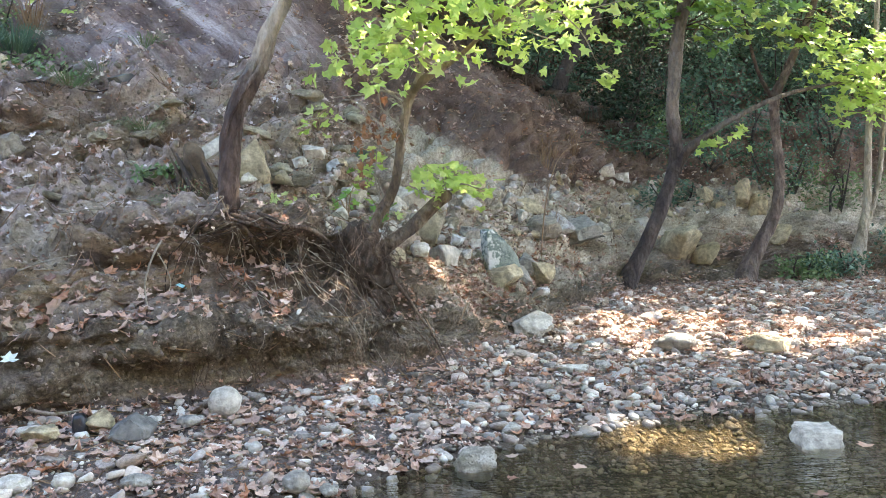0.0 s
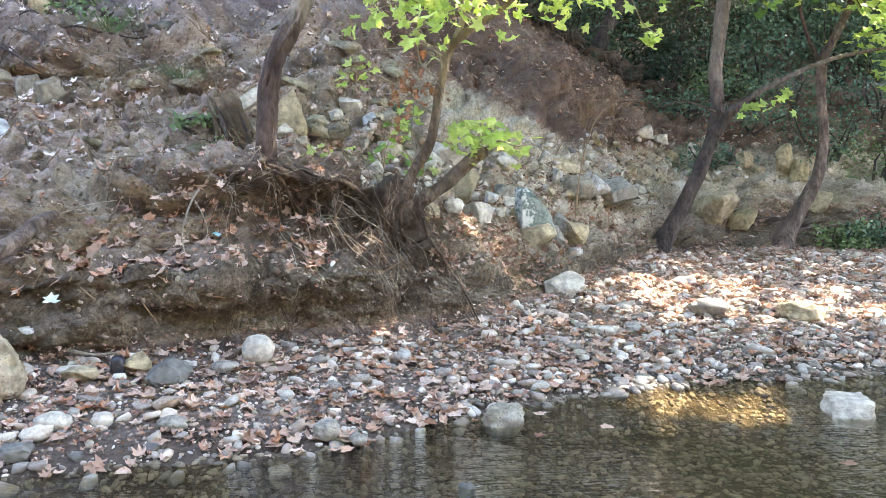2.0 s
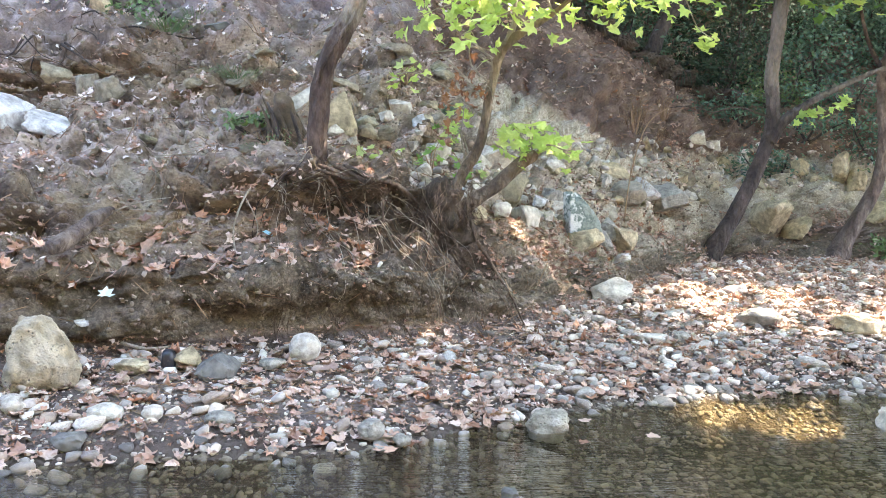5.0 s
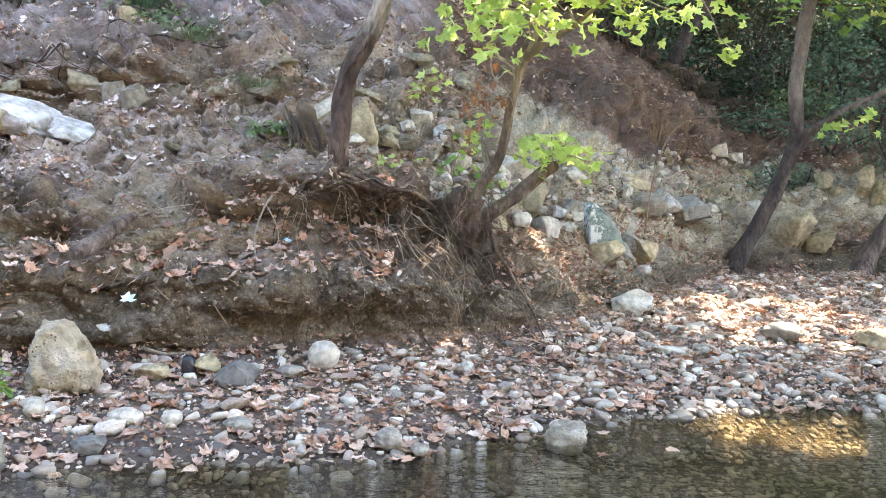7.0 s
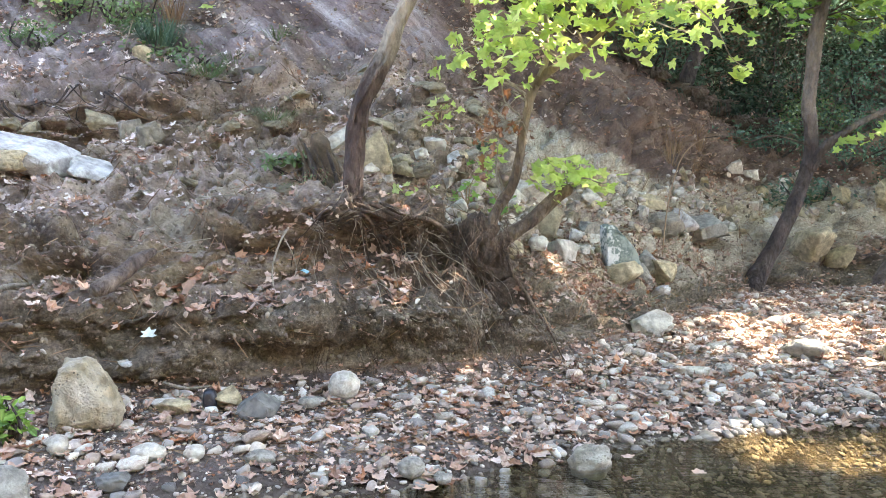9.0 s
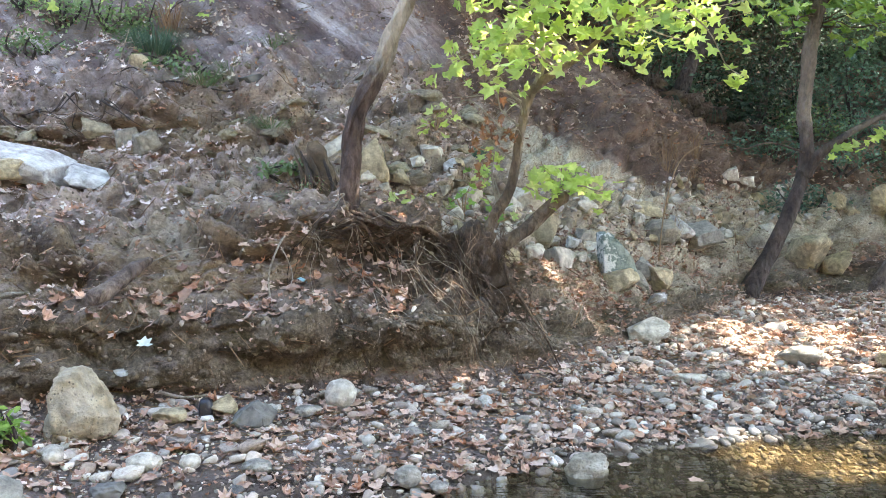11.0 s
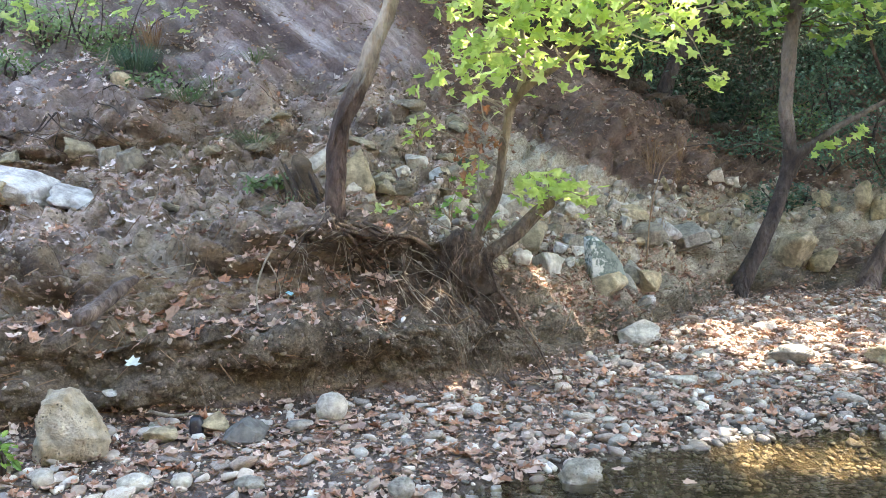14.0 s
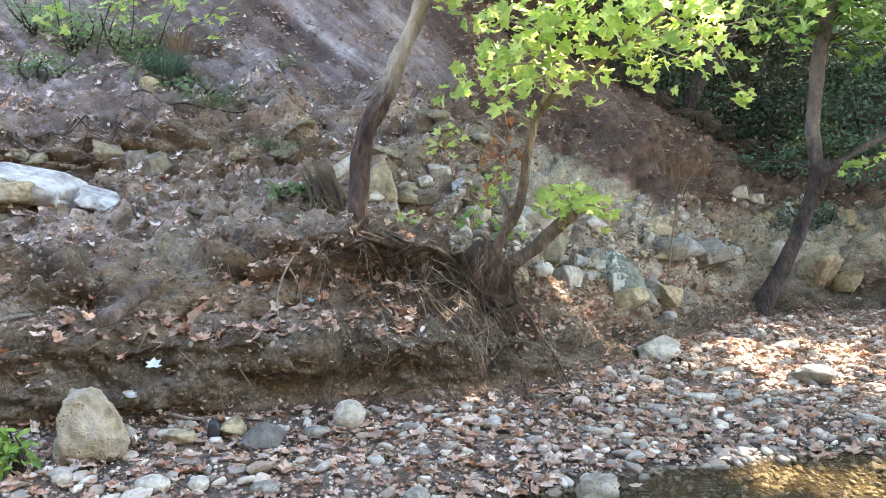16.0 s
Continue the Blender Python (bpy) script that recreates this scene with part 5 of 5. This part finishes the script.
sticks("twig_litter", 2600, 7.4, 9.6, 1, 8, .05, .16, "thin brown twigs and needles on the gravel", STRAW)
sticks("twig_litter", 2600, 10, 16, 1, 8, .06, .22, "thin dry twigs lying on the bank", STRAW)

gravel("near_gravel", 2600, 2.2, 5.2, 1, 10, .015, .06, SMALL, GRAVEL, "grey pebbles on the near bank")
litter("near_leaves", 1500, 1.4, 4.1, 1, 10, .06, .14, "dry leaves on the near bank")

# ---- log, stump and driftwood ----
t = thing("log_stub", (-2.1, 5.3, .8), "short broken grey log jutting from the bank", "log")
limb("log", [(-2.17, 5.02, .86, .05), (-2.14, 5.06, .88, .064), (-2.07, 5.22, .95, .06), (-2.02, 5.36, 1.02, .052), (-1.96, 5.5, 1.07, .03)], t, BARK_SLIM, 16, 6, .25)
t = thing("hollow_stump", (-1.03, 7.15, 1.55), "dark mossy split stump behind the tree", "stump")
limb("stump", [(-1.0, 7.15, 1.45, .15), (-1.04, 7.15, 1.65, .12), (-1.1, 7.15, 1.85, .1), (-1.13, 7.15, 1.96, .05)], t, STUMPWOOD, 18, 7, .5)
g = np.random.default_rng(33)
for k in range(9):
    w, q = g.uniform(2.6, 6.2), g.uniform(.6, 1.15)
    x, y = -1.03 + .15 * math.cos(w), 7.15 + .13 * math.sin(w)
    limb("splinter", [(x + .03, y, 1.42, .03), (x - .02 * q, y, 1.42 + .26 * q, .026), (x - .12 * q, y + .02, 1.42 + .5 * q, .008)], t, STUMPWOOD if k % 3 else BARK_DARK, 7, 4, .5)
t = thing("driftwood", (-2.85, 5.35, .85), "bleached driftwood stick on the bank ledge", "driftwood")
limb("stick", [(-2.98, 5.3, .82, .02), (-2.85, 5.33, .86, .022), (-2.72, 5.36, .87, .014)], t, ROOT_PALE, 8, 4, .15)
for pts in ([(-3.6, 9.2, 2.75, .012), (-3.5, 9.1, 3.0, .01), (-3.38, 9.05, 3.3, .006)], [(-2.0, 5.6, 1.05, .006), (-1.8, 5.6, 1.12, .005), (-1.62, 5.65, 1.15, .004)], [(-1.9, 6.3, 1.42, .007), (-1.6, 6.2, 1.44, .006), (-1.3, 6.15, 1.4, .004)],
            [(-1.75, 5.0, .3, .014), (-1.6, 4.98, .27, .013), (-1.45, 5.0, .28, .008)], [(1.2, 7.0, .5, .015), (.95, 6.75, .62, .013), (.7, 6.55, .75, .009)]):
    t = thing("dry_stick", pts[0][:3], "thin dry stick lying on the bank", "stick", "sticks on the bank")
    limb("stick", pts, t, ROOT_PALE, 6, 4, .1)


t = thing("root_snag", (-4.2, 8.2, 2.4), "dark dead roots poking from the upper bank", "roots")
g = np.random.default_rng(64)
for k in range(26):
    x = g.uniform(-4.6, -3.2)
    s = Vector((x, 8.15, 2.5 + g.normal(0, .08)))
    q, n, _, _ = LAND.find_nearest(s)
    limb("root", rooted(creep(q + n * .03, (g.normal(.2, .7), -.5, -.3), g.uniform(.25, .6), .02, g, .06, .5, .25), g.uniform(.005, .018), .003), t, BARK_DARK if k % 3 else ROOT, 6, 2, .15)
t = thing("rotten_branch", (-2.9, 8.5, 2.5), "thin rotten branch lying along the upper ledge", "branch")
limb("branch", [(*(land(x, y)[0] + Vector((0, 0, .03))), r) for x, y, r in ((-3.4, 8.7, .006), (-3.2, 8.66, .009), (-3.0, 8.63, .011), (-2.8, 8.66, .012), (-2.6, 8.7, .012), (-2.4, 8.74, .01), (-2.2, 8.72, .008), (-2.0, 8.8, .006))], t, BARK_DARK, 7, 4, .2)
pos, nor = sample(420, 15.6, 17.2, 1.2, 5, g)
pieces = [tube(rooted(creep(Vector(p) + Vector(n) * .01, g.normal(0, 1, 3), g.uniform(.12, .45), .012, g, .05, .2), g.uniform(.0025, .006)), 4, 1, 0) for p, n in zip(pos, nor)]
stuff("bank_rootlets", merged("bank_rootlets", pieces, ROOT), "thin dark rootlets and twigs on the upper bank", "roots")
pos, nor = sample(380, 13, 15.8, 1.5, 5, g)
pieces = [tube(rooted(creep(Vector(p) + Vector(n) * .01, g.normal(0, 1, 3), g.uniform(.12, .5), .012, g, .05, .2), g.uniform(.002, .005)), 4, 1, 0) for p, n in zip(pos, nor)]
stuff("bank_rootlets", merged("bank_rootlets", pieces, ROOT), "thin dark rootlets and twigs on the terrace", "roots")

# ---- shrubs, weeds and grass ----
def foliage(center, radii, n, size, g, clumps=14, spread=.3):
    c = g.normal(0, .5, (clumps, 3))
    c /= np.maximum(1, np.linalg.norm(c, axis=1, keepdims=True))
    p = c[g.integers(0, clumps, n)] + g.normal(0, spread, (n, 3))
    return np.array(center) + p * radii, g.uniform(.6, 1.3, n) * size


def shrub(name, label, x, y, w, h, n, size, material, seed, category="shrub", group="", lift=.5, shapes=None):
    g = np.random.default_rng(seed)
    z = land(x, y)[0].z
    t = thing(name, (x, y, z), label, category, group)
    for k in range(4):
        e = (x + g.normal(0, w * .4), y + g.normal(0, w * .3), z + h * g.uniform(.7, 1.3))
        limb("stem", [(x + g.normal(0, .08), y, z - .1, .02 + .01 * w), ((x + e[0]) / 2 + g.normal(0, .1), (y + e[1]) / 2, z + h * .4, .014 + .006 * w), (*e, .004)], t, BARK_DARK, 5, 4, .05)
    pos, sz = foliage((x, y, z + h * lift), (w, w * .7, h * .62), n, size, g)
    up = np.tile((0, -.35, .8), (n, 1))
    tagged(under(new("foliage", scattered("foliage", shapes or LEAFLETS, pos, frames(up, g, .55), sz, material, g)), t), kind="stuff")
    return t


g2 = np.random.default_rng(31)
for k in range(26):
    f = .2 + .66 * k / 25
    y = 12.9 + g2.uniform(0, 1.8)
    # Shrubs 4 to 8 take the darkened leaf to paint the shaded hollow.
    shrub("dark_shrub", "dense dark evergreen shrub on the hillside", f * y, y, g2.uniform(.6, 1.0), g2.uniform(.7, 1.3), 1500, .075, SHADELEAF if 3 < k < 9 else DARKLEAF, 400 + k, group="hillside shrubs")
for k in range(18):
    f = .1 + .75 * k / 17
    y = 15.5 + g2.uniform(0, 2.5)
    shrub("tall_shrub", "tall leafy green shrub on the hillside", f * y, y, g2.uniform(1.0, 1.6), g2.uniform(1.6, 2.6), 1900, .12, (LIGHTLEAF, LIGHTLEAF, DARKLEAF)[k % 3], 440 + k, group="hillside shrubs")
for k in range(14):
    f = .3 + .62 * k / 13
    y = 14.5 + g2.uniform(0, 1.0)
    shrub("leafy_shrub", "blue-green leafy shrub in broken sunlight on the hillside", f * y, y, g2.uniform(.7, 1.1), g2.uniform(1.2, 1.8), 1300, .1, HAZYLEAF, 460 + 40 * k, group="hillside shrubs", lift=.7)
for k in range(9):
    f = .22 + .72 * k / 8
    y = 20 + g2.uniform(0, 3)
    shrub("woodland_tree", "sunlit green tree on the hilltop", f * y, y, 2.6, 4.5, 2400, .22, LIGHTLEAF, 470 + k, "tree", "hilltop trees", .75)
for k, (x, y, w, h) in enumerate([(5.9, 9.55, .35, .25), (6.3, 9.6, .4, .3), (4.75, 10.9, .5, .35), (6.4, 10.9, .7, .5), (7.0, 10.6, .7, .6), (5.5, 11.3, .7, .4), (6.2, 11.6, .8, .5), (4.6, 11.6, .6, .35), (5.2, 12.0, .6, .5), (7.4, 11.4, .9, .8), (7.6, 9.8, .6, .5)]):
    shrub("low_shrub", "low dark green undergrowth on the slope", x, y, w, h, 700, .06, DARKLEAF if k % 4 else WEED, 500 + k, group="undergrowth")
for k, (x, y, w, h) in enumerate([(-5.2, 10.4, .5, .5), (-4.7, 10.3, .5, .5), (-4.1, 10.2, .45, .45), (-3.7, 10.1, .3, .35), (-4.7, 9.5, .4, .25), (-2.8, 9.0, .35, .12), (-1.35, 7.3, .25, .12), (-3.2, 9.3, .4, .15), (-2.37, 4.3, .1, .2)]):
    shrub("weed", "green weed growing on the bank", x, y, w, h, 420 if k < 5 else 200, .06, FERN if k < 3 else WEED if k < 8 else LIGHTLEAF, 530 + k, "weed", "weeds", .5)
for k, (a, e) in enumerate([((-3.6, 10.2, 3.5), (-3.2, 10.0, 4.15)), ((-3.9, 10.1, 3.5), (-3.75, 9.9, 4.2)), ((-4.3, 10.1, 3.5), (-4.0, 9.9, 4.25)), ((-4.6, 10.0, 3.5), (-4.7, 9.8, 4.2)), ((-3.4, 10.3, 3.5), (-2.85, 10.1, 4.1))]):
    t = thing("sapling", a, "young sapling with pale green leaves on the bank", "sapling", "saplings")
    tw = twig_points(a, e, -.1, 600 + k)
    limb("stem", tw, t, BARK_DARK, 5, 4, 0)
    leafy("leaves", [tw[1:]], 20, .13, t, spread=.15, seed=610 + k, material=FRESH, label="pale green leaves")


def blades(name, label, x, y, n, height, spread, material, seed, category="grass", group="tufts", fall=1.0, wide=.006):
    g = np.random.default_rng(seed)
    z = land(x, y)[0].z
    vs, fs = [], []
    for k in range(n):
        a, h = g.uniform(0, 2 * math.pi), height * g.uniform(.5, 1.2)
        d = np.array((math.cos(a), math.sin(a), 0))
        b = np.array((x, y, z)) + d * g.uniform(0, spread * .5)
        s = np.array((-d[1], d[0], 0)) * wide
        m1, tip = b + d * spread * .45 + (0, 0, h * .75), b + d * spread * 1.3 + (0, 0, h * (1 - .8 * fall * g.random()))
        i = len(vs)
        vs += [b - s, b + s, m1 - s, m1 + s, tip]
        fs += [(i, i + 1, i + 3), (i, i + 3, i + 2), (i + 2, i + 3, i + 4)]
    return tagged(new(name, fast_mesh(name, np.array(vs), np.array(fs), material)), label, category, group, "stuff")


shrub("moss_cushion", "dark green moss and grass beside the split stump", -1.2, 7.0, .2, .22, 420, .024, WEED, 900, "moss", "", .4)
blades("grass_tuft", "arching dark green grass tuft on the bank", -3.3, 9.6, 420, .4, .34, DARKLEAF, 1, wide=.0035)
blades("grass_tuft", "dry orange grass on the bank", -3.3, 10.2, 60, .4, .25, STRAW, 2)
for k, (x, y, n, h, w, m_, word) in enumerate([(-2.51, 8.75, 70, .22, .3, WEED, "thin green"), (-2.3, 9.05, 60, .2, .3, WEED, "thin green"), (-1.4, 8.1, 70, .2, .26, STRAW, "dry matted"), (-1.7, 8.25, 60, .18, .28, WEED, "thin green"), (-2.7, 8.65, 50, .16, .3, STRAW, "dry matted"),
                                              (-1.2, 7.2, 90, .24, .26, STRAW, "dry matted"), (-1.95, 9.6, 60, .2, .3, WEED, "thin green"), (.3, 9.2, 80, .2, .22, DARKLEAF, "dark green")]):
    blades("grass_tuft", word + " grass tuft on the bank", x, y, n * 2, h * .8, w * 1.2, m_, 70 + k, fall=1.6, wide=.0025)
for k, (x, y, h) in enumerate([(-.38, 6.35, .1), (.34, 8.15, .35), (.52, 7.5, .22), (.18, 7.3, .3), (-.06, 8.9, .3), (.45, 7.0, .32), (-.25, 6.9, .12), (1.05, 8.9, .2)]):
    b = land(x, y)[0]
    t = thing("seedling", b, "green seedling growing among the rubble", "seedling", "seedlings")
    for q in range(3):
        tw = twig_points(b, b + Vector((.12 * math.cos(2.1 * q + k), -.05 + .08 * math.sin(2.1 * q + k), h * (.7 + .2 * q))), -.03, 700 + 3 * k + q)
        limb("stem", tw, t, STRAW, 4, 3, 0)
        leafy("leaves", [tw[1:]], 4, .085, t, spread=.035, seed=720 + 3 * k + q, material=LIGHTLEAF if k % 2 else FRESH, label="bright green young leaves")
v, f = GREENLEAVES[0]
ob = new("plastic_scrap", fast_mesh("plastic_scrap", v * (.13, .08, .12), f, make_leaf("turquoise_plastic", [(.22, .42, .45), (.3, .5, .52)], False, .1, .35)))
q, n, _, _ = LAND.find_nearest(Vector((-.98, 5.78, .97)))
ob.matrix_basis = pose(q.x + n.x * .03, q.y + n.y * .03, q.z + n.z * .03, 35, 10, 60)
tagged(ob, "crumpled turquoise plastic scrap on the bank", "litter")
SODROOT = make_leaf("sod_rootlet", [(.05, .032, .02), (.1, .07, .045), (.07, .045, .03)], True, .05, .8)
for k in range(16):
    f = np.interp(k / 15, [0, .3, .6, 1], [.06, .16, .27, .385])
    y = np.interp(f, [.06, .219, .385], [12.5, 11.95, 12.15])
    blades("turf_fringe", "dark overhanging turf at the scarp edge", f * y, y, 110, .16, .3, SODROOT if k % 3 else SHADELEAF, 20 + k, "turf", "turf fringe", 3.6)
    rock("turf_clod", "dark brown overhanging sod at the scarp edge", SODSOIL, float(f * y), float(y) - .05, .55, .4, .3, 500 + k, 3, 4, 20 * k, 0, .3, .5, .16, .8, "sod", "overhanging sods")
for k, (x, y) in enumerate([(2.55, 9.3), (2.9, 10.6), (2.75, 10.2), (3.1, 10.5), (3.3, 10.9)]):
    blades("dry_weed", "dry orange weed on the slope", x, y, 40, .35, .2, STRAW, 50 + k, "weed", "dry weeds", wide=.003)
t = thing("arching_stem", (2.27, 8.7, .7), "thin arching dry bramble stem on the slope", "bramble")
limb("stem", [(2.27, 8.75, .55, .012), (2.34, 8.8, 1.23, .009), (2.43, 8.8, 1.65, .007), (2.55, 8.8, 1.89, .006), (2.76, 8.9, 2.02, .005)], t, STRAW, 5, 6, 0)
# This ivy's leaves are also darkened to paint the hollow's shade.
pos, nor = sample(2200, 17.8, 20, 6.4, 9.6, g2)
stuff("ivy", scattered("ivy", LEAFLETS, pos + nor * .05, frames(nor + (0, -.3, .3), g2, .4), g2.uniform(.04, .13, 2200), SHADELEAF, g2), "ivy with leaves darkened for shade on the hillside", "ivy")
pos, nor = sample(1500, 15.3, 18, 7.2, 9.6, g2)
stuff("ivy", scattered("ivy", LEAFLETS, pos + nor * .04, frames(nor + (0, -.3, .3), g2, .4), g2.uniform(.04, .09, 1500), DARKLEAF, g2), "ivy leaves scattered over the far bank", "ivy")


# ---- tall unseen trees added over the stream, whose crowns shade it ----
# gaps cut in these crowns for sun patches: x, y, half-widths, how open
CLEAR = [(3.5, 7.0, 1.9, 1.1, .84), (1.65, 6.3, .5, .25, .9), (2.4, 4.92, 1.25, .26, .88), (2.3, 4.55, .8, .2, .5), (.75, 6.75, .8, .42, .66), (-.6, 5.62, 1.4, .38, 1.0), (.13, 5.88, .28, .12, .9), (-.72, 6.1, .3, .13, .8), (4.5, 8.5, 1.6, .65, .92), (6.0, 14.6, 4.5, 1.5, .92), (3.6, 13.4, 3.0, 1.0, .9)]


def added_canopy():
    g = np.random.default_rng(90)
    for k, (x, y, tx, ty) in enumerate([(2.9, 7.1, 10, 2), (5.9, 7.1, 12, 4), (1.9, 11.1, 13, 15), (5.9, 11.1, 12, 12), (4.9, 14.1, 16, 20), (9.9, 13.1, 14, 16), (12.9, 13, 16, 14), (8.9, 5.6, 12, 1), (11.9, 10, 15, 10), (.3, 14.2, 16, 22), (-2.2, 13, 18, 24)]):
        z0 = max(land(tx, ty)[0].z, 0)
        t = thing("added_shade_tree", (tx, ty, z0), "added tall broadleaf tree, unseen, whose crown shades the stream", "tree", "overhanging trees")
        limb("trunk", [(tx, ty, z0 - .2, .28), (tx, ty, z0 + 2.5, .2), (tx * .7 + x * .3, ty * .7 + y * .3, 6.5, .14), (x, y, 9.5, .05)], t, BARK_DARK, 10, 4, .08)
        n = 3000
        pos, sz = foliage((x, y, 9.2), (3.2, 3.0, 1.0), n, .36, g, 40, .3)
        hit = pos - np.array(TO_SUN) * ((pos[:, 2] - .3) / TO_SUN.z)[:, None]
        keep = np.ones(n, bool)
        for cx, cy, rx, ry, free in CLEAR:
            keep &= (((hit[:, 0] - cx) / rx)**2 + ((hit[:, 1] - cy) / ry)**2 > .3 + .7 * g.random(n)**.5) | (g.random(n) > free)
        pos, sz = pos[keep], sz[keep]
        up = np.tile((0, 0, 1.0), (len(pos), 1))
        tagged(under(new("crown", scattered("crown", GREENLEAVES, pos, frames(up, g, .4), sz, LIGHTLEAF, g)), t), kind="stuff")

    # Unseen trees added behind the camera to block the low sky.
    for k, (x, y) in enumerate([(-7, -7), (-3.5, -6), (0, -7.5), (3.5, -6), (7, -7), (11, -3), (-11, -2)]):
        z = land(x, y)[0].z
        shrub("sky_block_tree", "unseen leafy tree added on the near bank to block low sky", x, y, 2.4, 4.5, 1300, .34, LIGHTLEAF, 700 + k, "tree", "near bank trees", .6, GREENLEAVES)


added_canopy()
